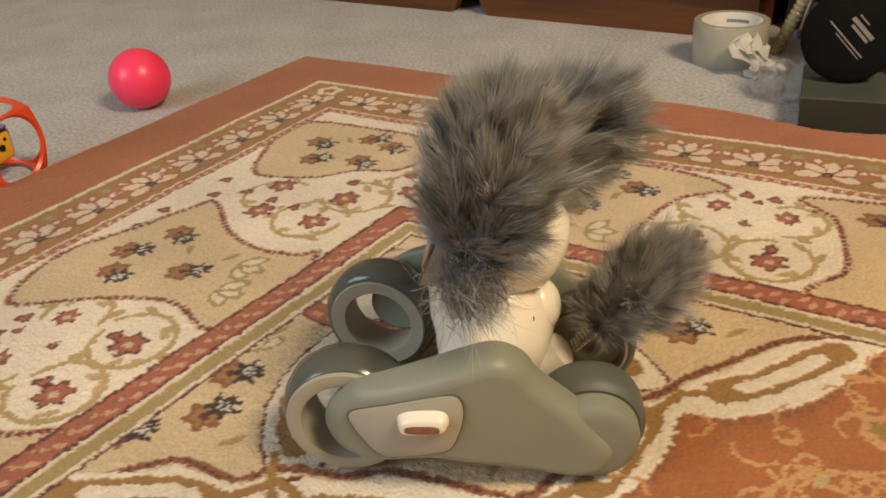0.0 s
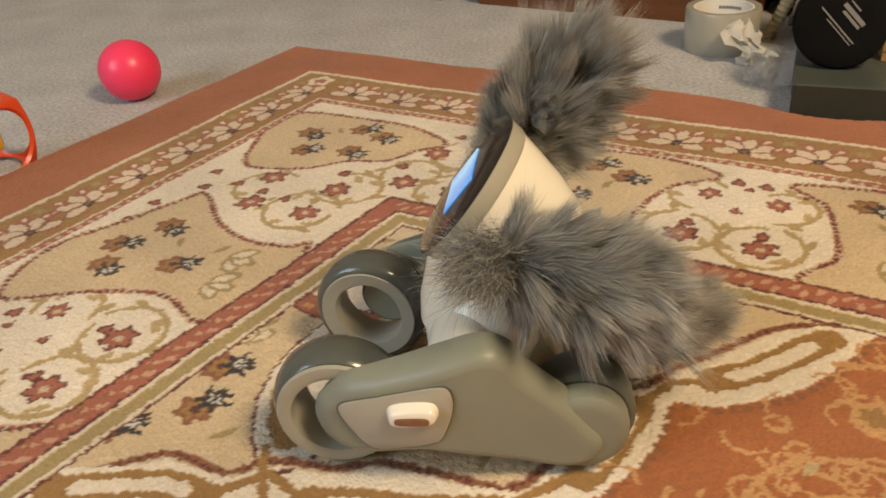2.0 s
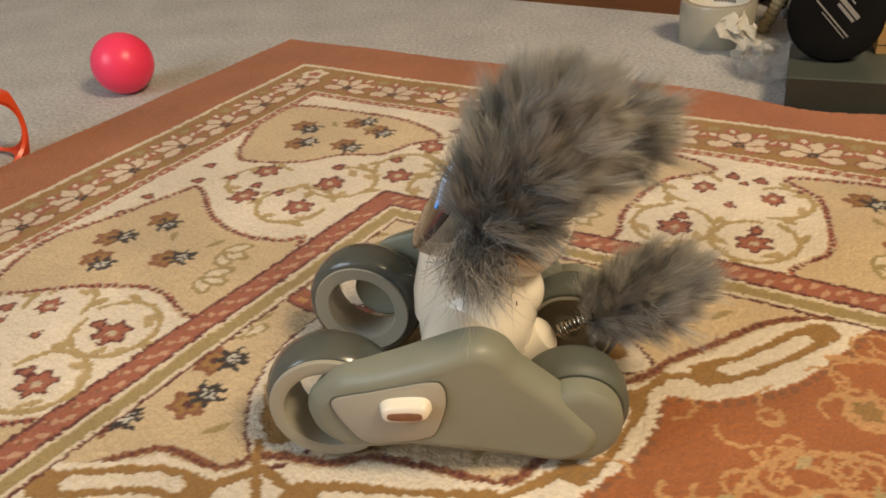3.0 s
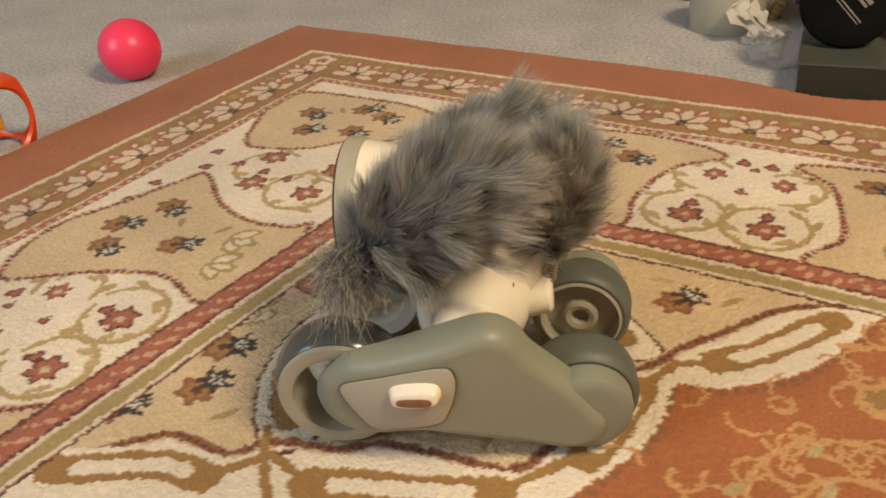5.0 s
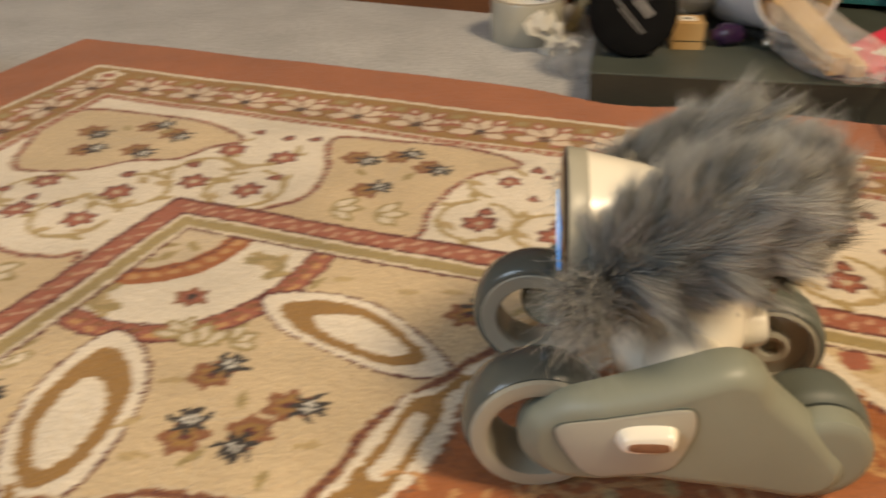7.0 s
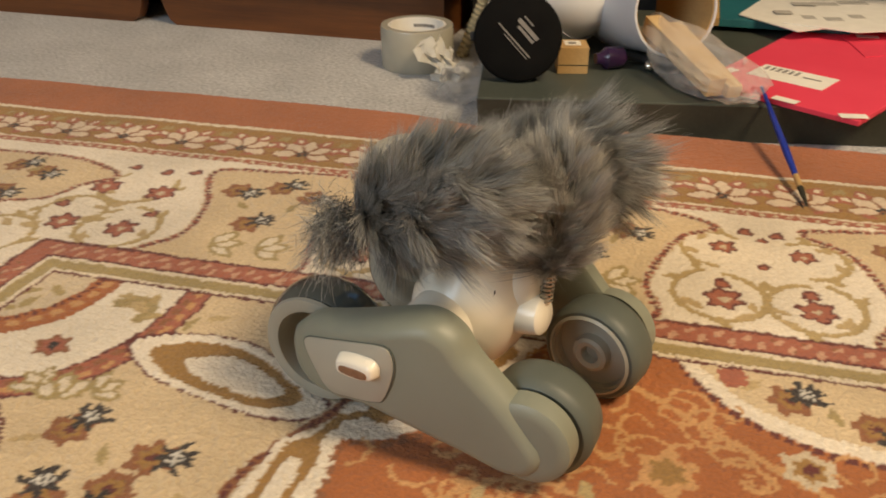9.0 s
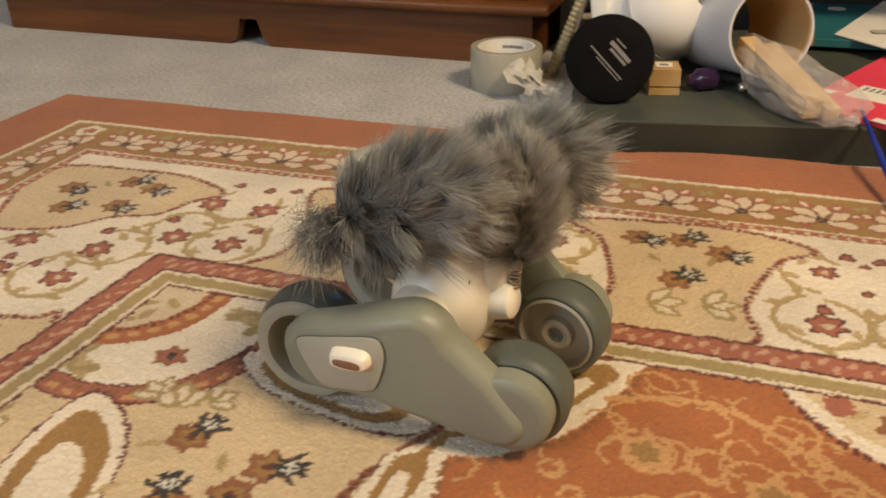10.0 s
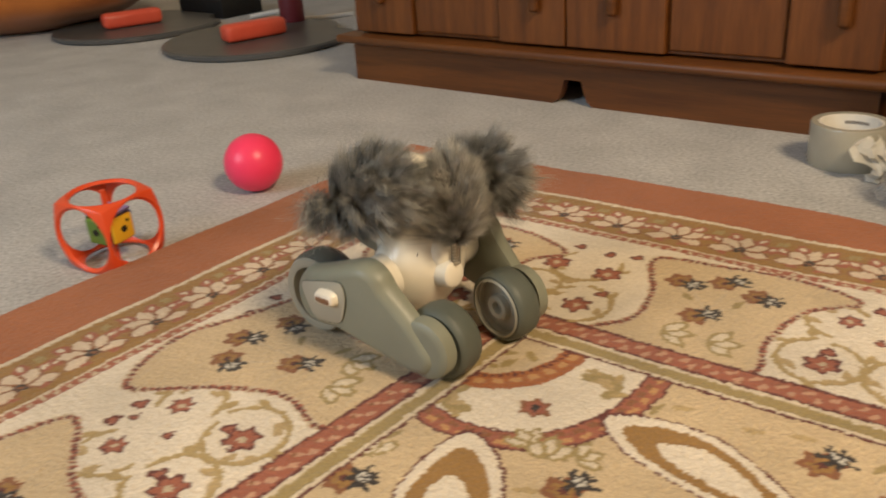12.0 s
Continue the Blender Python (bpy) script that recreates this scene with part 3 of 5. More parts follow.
    line([(a - 0.003, b + 0.003) for a, b in rim_], 0.014, "white")
    line([(a + 0.005, b - 0.005) for a, b in rim_], 0.005, "brown", dots=0.009)
    right = [(0.80, -0.293), (0.82, -0.322), (0.85, -0.347), (0.905, -0.362), (0.96, -0.352), (1.02, -0.352), (1.1, -0.36)]
    line([(a, b + 0.004) for a, b in right], 0.012, "white")
    line([(a - 0.002, b - 0.004) for a, b in right], 0.005, "dark", dots=0.008)
    # gold leaves lying in the scalloped band
    def band_leaf(pts):
        line(pts, 0.032, "white")
        line(pts, 0.0225, "gold")
        p = np.array(pts, float)
        line([tuple(p[0] + (p[1] - p[0]) * 0.45)] + [tuple(q) for q in p[1:-1]] + [tuple(p[-1] + (p[-2] - p[-1]) * 0.45)], 0.0105, "white")

    band_leaf([(0.345, -0.655), (0.372, -0.638), (0.398, -0.622), (0.425, -0.617)])
    band_leaf([(0.48, -0.592), (0.51, -0.578), (0.54, -0.566), (0.572, -0.55)])
    band_leaf([(0.603, -0.505), (0.606, -0.485), (0.607, -0.46), (0.608, -0.44)])
    band_leaf([(0.64, -0.394), (0.66, -0.373), (0.676, -0.348), (0.692, -0.322)])
    for a, b in (((0.425, -0.617), (0.447, -0.586)), ((0.447, -0.586), (0.48, -0.592)), ((0.572, -0.55), (0.600, -0.505)), ((0.608, -0.44), (0.618, -0.408)), ((0.618, -0.408), (0.64, -0.394))):
        line([a, b], 0.007, "gold")
    line([(0.43, -0.57), (0.447, -0.592), (0.468, -0.612)], 0.006, "gold")
    # scattered field blossoms
    for x, y, a in ((0.476, -0.452, 1.2), (0.490, -0.503, 2.0), (0.524, -0.497, -1.6), (0.537, -0.464, 0.2), (0.369, -0.562, 1.3), (0.600, -0.342, 1.0), (0.355, -0.525, 0.6), (0.87, -0.318, 0.7), (0.915, -0.338, -0.6), (0.98, -0.322, 0.5), (0.335, -0.60, 0.8)):
        dark_flower(x, y, a, 0.0145)
    lotus(0.447, -0.437, 0.013, 1.8)
    lotus(0.432, -0.43, 0.010, 2.6)
    lotus(0.465, -0.425, 0.010, 0.8)
    lotus(0.35, -0.50, 0.011, 2.2)
    for x, y, a in ((0.455, -0.47, 0.5), (0.505, -0.47, 2.0), (0.505, -0.52, 1.2), (0.475, -0.53, 0.3), (0.40, -0.575, 1.0), (0.56, -0.49, 0.4), (0.55, -0.52, 1.7), (0.455, -0.51, 0.9), (0.33, -0.57, 0.4), (0.345, -0.475, 1.1), (0.58, -0.325, 0.2), (0.63, -0.33, 1.0), (0.5, -0.335, 0.4), (0.485, -0.345, 1.4), (0.55, -0.335, 0.2), (0.845, -0.312, 0.8), (0.89, -0.33, 2.0), (0.95, -0.325, 0.2)):
        leaf(x, y, 0.009, a, "tan" if a < 1 else "olive", 0.35)
    for x, y in ((0.497, -0.48), (0.515, -0.482), (0.487, -0.475)):
        line([(0.5, -0.49), (x, y)], 0.0018, "pale")
    fill([(0.825, -0.302), (0.838, -0.298), (0.842, -0.312), (0.83, -0.318)], "rose")
    # tan tracery over the medallion
    for k in range(520):
        x, y = rng.uniform(0.5, 1.06), rng.uniform(-0.78, -0.31)
        win = window(x - 0.001, x + 0.001, y - 0.001, y + 0.001)
        m = C[win]
        if m.size == 0 or abs(m[0, 0] - np.array(COL["field"])).sum() > 0.02:
            continue
        a0, r, way = rng.uniform(0, 6.28), rng.uniform(0.006, 0.0135), rng.choice((-1, 1))
        pts = [(x + r * math.cos(a0 + 0.62 * way * i) * (1 + 0.06 * i), y + r * math.sin(a0 + 0.62 * way * i) * (1 + 0.06 * i)) for i in range(rng.integers(5, 10))]
        line(pts, 0.0026, "scroll", n=3)
        if k % 9 == 0:
            bloom(x, y, 0.0075, 5, (("scroll", 1.0), ("field", 0.62)), a0)
    curl(0.735, -0.48, 0.055, 0.4, 5.4, "scroll", 0.0042, 0.08)
    curl(0.735, -0.48, 0.028, 0.4, 6.2, "scroll", 0.004, 0.2)
    line([(0.70, -0.345), (0.76, -0.33), (0.82, -0.36), (0.89, -0.40), (0.97, -0.41)], 0.005, "scroll")
    bloom(0.80, -0.40, 0.018, 6, (("scroll", 1.0), ("gold", 0.6)))
    bloom(0.73, -0.385, 0.016, 6, (("scroll", 1.0), ("gold", 0.6)))
    bloom(0.872, -0.378, 0.016, 6, (("pale", 1.0), ("gold", 0.6), ("dark", 0.3)))
    band = s < 0.046
    C[band] = keep[band]

    # weave: every knot a little lighter or darker, soft stripes along the rows
    C *= (1 + rng.normal(0, 0.04, X.shape))[..., None]
    soft = np.array([noise.noise((x * 9, 0.3, 0)) for x in xs])[None, :] + np.array([noise.noise((0.7, y * 9, 0)) for y in ys])[:, None]
    C *= (1 + 0.05 * soft)[..., None]
    Z = 0.012 + rng.uniform(-0.0006, 0.0006, X.shape)
    Z += 0.0012 * (soft)
    lum = C.sum(2)
    Z += np.where(lum > 1.3, 0.0006, 0.0)
    d0 = np.minimum(np.minimum(X + 0.098, edge - Y), 0.006)
    Z -= 0.006 * np.clip(1 - d0 / 0.006, 0, 1) ** 2
    Yw = np.minimum(Y, edge)
    verts = np.stack([X, Yw, Z], 2).reshape(-1, 3)
    i, j = np.meshgrid(np.arange(H - 1), np.arange(W - 1), indexing="ij")
    alive = (Y[:-1, :-1] < edge[:-1, :-1])
    a = (i * W + j)[alive]
    faces = np.stack([a, a + 1, a + W + 1, a + W], 1)
    me = bpy.data.meshes.new("rug")
    me.vertices.add(len(verts))
    me.vertices.foreach_set("co", verts.ravel())
    me.loops.add(faces.size)
    me.loops.foreach_set("vertex_index", faces.ravel())
    me.polygons.add(len(faces))
    me.polygons.foreach_set("loop_start", np.arange(0, faces.size, 4))
    me.update(calc_edges=True)
    at = me.attributes.new("pile", "FLOAT_COLOR", "POINT")
    at.data.foreach_set("color", np.concatenate([np.clip(C, 0, 1), np.ones((H, W, 1))], 2).ravel())
    me.polygons.foreach_set("use_smooth", np.ones(len(faces), bool))
    me.materials.append(M["rug"])
    ob = tagged(new("rug", me), "patterned wool rug in cream, beige and rust with floral borders", "rug")
    # the bound edge down to the carpet
    bm = bmesh.new()
    for p in (((-0.1015, -2.3), (-0.0975, -2.3), (-0.0975, 0.066), (-0.1015, 0.067)), ((-0.1015, 0.0659), (0.46, 0.0827), (0.46, 0.0865), (-0.1015, 0.0697))):
        lo = [bm.verts.new((x, y, 0.0005)) for x, y in p]
        hi = [bm.verts.new((x, y, 0.0075)) for x, y in p]
        bm.faces.new(hi)
        for k in range(4):
            bm.faces.new((lo[k], lo[(k + 1) % 4], hi[(k + 1) % 4], hi[k]))
    part("binding", bm, M["binding"], ob, "rust overcast edge binding", smooth=False)


M["binding"] = mottled("rust_binding_wool", (0.3, 0.095, 0.037), (0.37, 0.12, 0.048), 60, 0.95, bump=0.6, fine=0.4, fine_scale=350)
rug()

# ---- the pet robot ----


def fur_mesh(name, parent, centre, semi, root, count, length, seed, outward=0.6, m=None, label="", tuft=0, fair=0.0):
    """A soft core with many tapering hairs that sweep away from the root."""
    rng = np.random.default_rng(seed)
    p = rng.normal(size=(count, 3))
    p /= np.linalg.norm(p, axis=1)[:, None]
    nrm = p / np.array(semi)
    nrm /= np.linalg.norm(nrm, axis=1)[:, None]
    base = np.array(centre) + p * np.array(semi) * 0.96
    flow = base - np.array(root)
    far = np.linalg.norm(flow, axis=1)
    flow /= far[:, None] + 1e-6
    # hairs gather in locks
    seeds = base[rng.integers(0, count, 420)]
    lock = np.concatenate([np.argmin(((base[k:k + 500, None] - seeds[None]) ** 2).sum(2), 1) for k in range(0, count, 500)])
    lock_dir = rng.normal(0, 0.26, (420, 3))[lock]
    d = outward * nrm + 0.85 * flow + lock_dir + rng.normal(0, 0.10, (count, 3))
    d /= np.linalg.norm(d, axis=1)[:, None]
    ln = length * rng.uniform(0.5, 1.1, count) * (0.6 + 0.75 * rng.random(420)[lock])
    bend = rng.normal(0, 0.14, (count, 3)) + 0.55 * flow + rng.normal(0, 0.45, (420, 3))[lock]
    if tuft:
        # a paler brush of hair at the root
        base[:tuft] = np.array(root) + rng.normal(0, 0.0065, (tuft, 3))
        d[:tuft] = np.array((-0.75, 0.25 * np.sign(root[1]), 0.35)) + rng.normal(0, 0.45, (tuft, 3))
        d[:tuft] /= np.linalg.norm(d[:tuft], axis=1)[:, None]
        ln[:tuft] *= 1.15
    side = np.cross(d, rng.normal(size=(count, 3)))
    side /= np.linalg.norm(side, axis=1)[:, None] + 1e-9
    wid = rng.uniform(0.00009, 0.00018, count)[:, None]
    ts = (0.0, 0.4, 0.75)
    rows = []
    for t in ts:
        q = base + d * (ln * t)[:, None] + bend * (ln * t * t * 0.5)[:, None]
        w = wid * (1 - 0.55 * t)
        rows += [q - side * w, q + side * w]
    rows.append(base + d * ln[:, None] + bend * (ln * 0.5)[:, None])
    V = np.stack(rows, 1).reshape(-1, 3)
    k = np.arange(count)[:, None] * 7
    quads = np.concatenate([k + np.array([[0, 1, 3, 2]]), k + np.array([[2, 3, 5, 4]])], 0)
    tris = k + np.array([[4, 5, 6]])
    # the colour runs from dark roots to pale tips, patch by patch
    tone = np.array([noise.noise((b[0] * 38 + seed, b[1] * 38, b[2] * 38)) for b in base])
    lt = np.clip(0.5 + fair + 0.6 * tone + rng.normal(0, 0.22, 420)[lock] + rng.normal(0, 0.12, count), 0, 1)[:, None]
    lt[:tuft] = np.clip(lt[:tuft] + 0.35, 0, 1)
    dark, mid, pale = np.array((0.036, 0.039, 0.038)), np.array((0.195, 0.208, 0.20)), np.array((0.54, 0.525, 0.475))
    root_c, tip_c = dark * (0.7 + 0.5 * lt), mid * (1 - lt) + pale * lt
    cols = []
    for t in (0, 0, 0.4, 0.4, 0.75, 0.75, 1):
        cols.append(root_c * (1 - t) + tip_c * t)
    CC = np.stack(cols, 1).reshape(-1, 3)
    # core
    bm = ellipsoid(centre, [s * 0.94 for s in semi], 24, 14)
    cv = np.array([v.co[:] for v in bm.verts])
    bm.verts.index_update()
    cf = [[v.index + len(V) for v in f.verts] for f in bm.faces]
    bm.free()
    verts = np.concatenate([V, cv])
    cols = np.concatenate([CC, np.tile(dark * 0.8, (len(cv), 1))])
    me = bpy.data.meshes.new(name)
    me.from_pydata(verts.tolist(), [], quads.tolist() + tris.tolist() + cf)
    at = me.attributes.new("pile", "FLOAT_COLOR", "POINT")
    at.data.foreach_set("color", np.concatenate([cols, np.ones((len(cols), 1))], 1).ravel())
    me.materials.append(M["fur"])
    ob = new(name, me)
    ob.parent = parent
    if m is not None:
        ob.matrix_basis = m
    return tagged(ob, label)


R = {}


def mirror(bm, sgn):
    if sgn < 0:
        for v in bm.verts:
            v.co.y = -v.co.y
        bmesh.ops.reverse_faces(bm, faces=bm.faces)
    return bm


def pet_robot():
    bot = empty("pet_robot", pose(0.509, -0.478, 0.012, 0, 0, -154.4), "sage-grey wheeled robot pet with cream body, grey furry ears and tail", "robot")
    R["bot"] = bot
    # the arm: nose inside the front ring, hump at the hip, a fin that runs out over the rear cap
    outline = catmull([(0.0665, 0.0625), (0.0555, 0.0710), (0.039, 0.0765), (0.0225, 0.0820), (0.005, 0.0882), (-0.010, 0.0928), (-0.0205, 0.0924), (-0.0305, 0.0862), (-0.0370, 0.0762), (-0.046, 0.0672), (-0.0590, 0.0548), (-0.0700, 0.0415), (-0.0772, 0.0325), (-0.0785, 0.0235), (-0.0735, 0.0140), (-0.0650, 0.0095), (-0.053, 0.0090), (-0.029, 0.0162), (-0.003, 0.0238), (0.018, 0.0268), (0.0415, 0.0230), (0.058, 0.0215), (0.0710, 0.0285), (0.0760, 0.0410), (0.0740, 0.0540)], True, 6)
    fx = 0.066
    # the legs splay outwards to the front
    splay = {1: pose(0, 0, 0, 0, 0, 5.5), -1: pose(0, 0, 0, 0, 0, -5.5)}

    def bulge(ob, sgn):
        """The arm swells outwards at its middle and draws in towards its nose."""
        for v in ob.data.vertices:
            out = min(1, max(0, (abs(v.co.y) - 0.0575) / 0.012))
            v.co.y += sgn * out * (0.0055 * math.exp(-((v.co.x - 0.002) / 0.034) ** 2) - 0.007 * min(1, max(0, (v.co.x - 0.040) / 0.034)))

    for sgn in (1, -1):
        leg = part("leg", mirror(slab(outline, ((0.003, 0.0570), (0.0, 0.0590), (0.0, 0.0630), (0.0010, 0.0675), (0.0028, 0.0705), (0.0050, 0.0727), (0.0074, 0.0738), (0.0092, 0.0741))), sgn), M["leg"], bot, "sage-grey moulded leg arm")
        leg.matrix_basis = splay[sgn]
        bulge(leg, sgn)
        pl = catmull([(0.0610, 0.0555), (0.0480, 0.0635), (0.0260, 0.0705), (0.0075, 0.0750), (0.0015, 0.0715), (0.0010, 0.0600), (0.0065, 0.0435), (0.0120, 0.0385), (0.0270, 0.0345), (0.0430, 0.0320), (0.0520, 0.0380)], True, 5)
        bulge(part("plate", mirror(slab(pl, ((0.0, 0.0735), (0.0, 0.0750), (0.0008, 0.0755))), sgn), M["plate"], leg, "pale inset side plate"), sgn)
        bulge(part("plate_groove", mirror(slab([(0.030 + (a - 0.030) * 1.025, 0.0535 + (b - 0.0535) * 1.03) for a, b in pl], ((0.0, 0.0733), (0.0, 0.0746))), sgn), M["tyre"], leg, "fine dark joint round the plate"), sgn)
        sl = catmull([(0.0315, 0.0530), (0.0335, 0.0570), (0.0315, 0.0615), (0.0215, 0.0640), (0.0115, 0.0643), (0.0093, 0.0600), (0.0113, 0.0555), (0.0215, 0.0530)], True, 5)
        bulge(part("socket", mirror(slab(sl, ((-0.0014, 0.0752), (-0.0004, 0.0785), (0.0004, 0.0805), (0.0016, 0.0814))), sgn), M["shell"], leg, "raised cream connector surround"), sgn)
        sl2 = [(0.0215 + (a - 0.0215) * 0.74, 0.0578 + (b - 0.0586) * 0.46) for a, b in sl]
        bulge(part("contact", mirror(slab(sl2, ((0.0, 0.0806), (0.0, 0.0818), (0.0006, 0.0820))), sgn), M["slot"], leg, "dark copper-brown slot"), sgn)
        part("hub_cap", lathe([(0.0, 0.0708 * sgn), (0.0170, 0.0708 * sgn), (0.0215, 0.0702 * sgn), (0.0238, 0.0684 * sgn), (0.0247, 0.064 * sgn), (0.0247, 0.0580 * sgn), (0.0, 0.0580 * sgn)], "y", 48, False, (-0.0660, 0, 0.0325)), M["leg"], leg)
        part("wheel_boss", mirror(lathe([(0.0, 0.044), (0.0165, 0.044), (0.0188, 0.046), (0.0195, 0.049), (0.0195, 0.0572), (0.0, 0.0572)], "y", 48, False, (fx - 0.0090, 0, 0.0400)), sgn), M["leg"], leg)
        # front wheel: an open ring, glossy tread, pale faces on both sides
        w = part("front_wheel", mirror(lathe([(0.0315, 0.0270), (0.0345, 0.0285), (0.0368, 0.033), (0.0376, 0.040), (0.0368, 0.047), (0.0348, 0.0515), (0.0335, 0.0530), (0.0300, 0.0530), (0.0300, 0.0270)], "y", 72), sgn), M["tyre_gloss"], bot, "glossy dark sage hubless front wheel", splay[sgn] @ pose(fx, 0, 0.0375))
        part("rim", mirror(lathe([(0.0312, 0.0266), (0.0305, 0.0258), (0.0225, 0.0272), (0.0212, 0.0290), (0.0212, 0.0330), (0.0236, 0.0420), (0.0240, 0.0500), (0.0252, 0.0560), (0.028, 0.0568), (0.0325, 0.0560), (0.0335, 0.0540), (0.0325, 0.0532), (0.0296, 0.0532), (0.0296, 0.0275)], "y", 72), sgn), M["rim"], w, "light sage inner ring")
        R.setdefault("wheels", []).append((w, 0.0375, splay[sgn] @ pose(fx, 0, 0.0375)))
        # rear wheel
        w = part("rear_wheel", mirror(lathe([(0.0245, 0.0315), (0.0272, 0.0315), (0.0294, 0.0335), (0.0302, 0.038), (0.0302, 0.049), (0.0294, 0.053), (0.0265, 0.0555), (0.0, 0.0555), (0.0, 0.053), (0.0245, 0.053)], "y", 64), sgn), M["tyre"], bot, "dark sage rear wheel", splay[sgn] @ pose(-0.0660, 0, 0.0302))
        part("hub", mirror(lathe([(0.0238, 0.0302), (0.0254, 0.0312), (0.0254, 0.034), (0.0228, 0.035), (0.0218, 0.0385), (0.0135, 0.0385), (0.0115, 0.0375), (0.0105, 0.0325), (0.0085, 0.0315), (0.0055, 0.0325), (0.0045, 0.0375), (0.0, 0.0385), (0.0, 0.044), (0.0244, 0.044)], "y", 64), sgn), M["rim"], w, "light sage stepped hub")
        R["wheels"].append((w, 0.0302, splay[sgn] @ pose(-0.0660, 0, 0.0302)))
        part("hip", lathe([(0.0, 0.0578 * sgn), (0.016, 0.0578 * sgn), (0.019, 0.050 * sgn), (0.020, 0.026 * sgn), (0.0, 0.022 * sgn)], "y", 40, False, (-0.008, 0, 0.066)), M["shell"], bot, "cream hip joint")

    def egg(q):
        k = 1 - 0.22 * max(0.0, q.z / 0.045) ** 1.5
        return Vector((q.x * k - 0.10 * q.z, q.y * k, q.z))

    body = R["body"] = part("body", ellipsoid((-0.009, 0, 0.067), (0.034, 0.043, 0.046), 48, 32, egg), M["shell"], bot, "glossy cream egg-shaped body")
    part("sensor", lathe([(0.0, 0.0), (0.0018, 0.0), (0.0018, 0.0012), (0.0, 0.0012)], "z", 16, False), M["black"], body, "small black sensor dot", look((-0.0310, 0.0235, 0.0865), (-0.0135, 0, 0.070)))
    part("tail_pod", ellipsoid((-0.0335, 0, 0.0800), (0.0135, 0.0155, 0.0165), 32, 20), M["shell"], body, "rounded cream tail housing")
    R["knob"] = part("knob", lathe([(0.0, 0.0165), (0.0085, 0.0162), (0.0108, 0.0145), (0.0125, 0.004), (0.0132, -0.004), (0.010, -0.012), (0.0, -0.012)], "z", 28, False), M["shell"], bot, "cream faceted tail mount", pose(-0.037, 0.006, 0.068, 0, -80, 0))
    neck = part("neck", lathe([(0.0, -0.02), (0.026, -0.015), (0.029, 0.0), (0.0295, 0.02), (0.0295, 0.034), (0.027, 0.042), (0.020, 0.048), (0.0, 0.050)], "z", 40, False), M["shell"], bot, "cream neck joint", pose(-0.006, 0, 0.073))
    R["neck"] = neck
    head = part("head", lathe([(0.0, -0.041), (0.012, -0.0398), (0.021, -0.0355), (0.0280, -0.026), (0.0335, -0.010), (0.0375, 0.006), (0.0402, 0.018), (0.0, 0.018)], "x", 56, False), M["shell"], bot, "cream cup-shaped head", pose(-0.027, 0, 0.124))
    R["head"] = head
    part("face_ring", lathe([(0.0402, 0.018), (0.0413, 0.0195), (0.0424, 0.0274), (0.0385, 0.0274), (0.0385, 0.018)], "x", 56), M["plate"], head, "pale sage face ring")
    part("face_glass", lathe([(0.0, 0.0312), (0.02, 0.0309), (0.036, 0.0300), (0.0412, 0.0288), (0.0424, 0.0276), (0.0, 0.0276)], "x", 56, False), M["glass"], head, "black glass face")
    part("display", box(0.0302, 0.0316, -0.019, 0.019, -0.011, 0.014, 0.0002), M["screen"], head, "lit blue display", smooth=False)
    for sgn, key, seed, ear_c in ((1, "ear_near", 3, (0.043, 0.005, 0.0)), (-1, "ear_far", 4, (0.044, -0.004, -0.002))):
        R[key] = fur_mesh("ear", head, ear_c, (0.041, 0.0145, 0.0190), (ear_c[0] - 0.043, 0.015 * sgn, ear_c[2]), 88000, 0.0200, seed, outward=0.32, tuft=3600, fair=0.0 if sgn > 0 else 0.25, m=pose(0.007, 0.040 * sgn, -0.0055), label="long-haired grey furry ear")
        hp = lathe([(0.0, 0.036 * sgn), (0.009, 0.036 * sgn), (0.009, 0.047 * sgn), (0.0, 0.047 * sgn)], "y", 24, False, (0.007, 0, -0.0055))
        part("ear_joint", hp, M["rim"], head)
    coil = bmesh.new()
    tube([(0.026 * k / 150, 0.0036 * math.cos(k * 0.42), 0.0036 * math.sin(k * 0.42)) for k in range(151)], 0.00055, 6, coil)
    tail = part("tail", coil, M["silver"], bot, "tail on a steel coil spring", pose(-0.053, 0, 0.064))
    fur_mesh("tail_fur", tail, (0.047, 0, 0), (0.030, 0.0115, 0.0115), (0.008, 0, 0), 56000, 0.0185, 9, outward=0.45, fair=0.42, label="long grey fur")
    R["tail"] = tail
    return bot


pet_robot()

# ---- things on and round the rug ----


def ball():
    bm = ellipsoid((0, 0, 0), (0.0383, 0.0383, 0.0383), 48, 32)
    tagged(part("ball", bm, M["ball"], m=pose(-0.174, -0.161, 0.0383), label="plain neon pink rubber ball on the grey carpet"), category="ball")


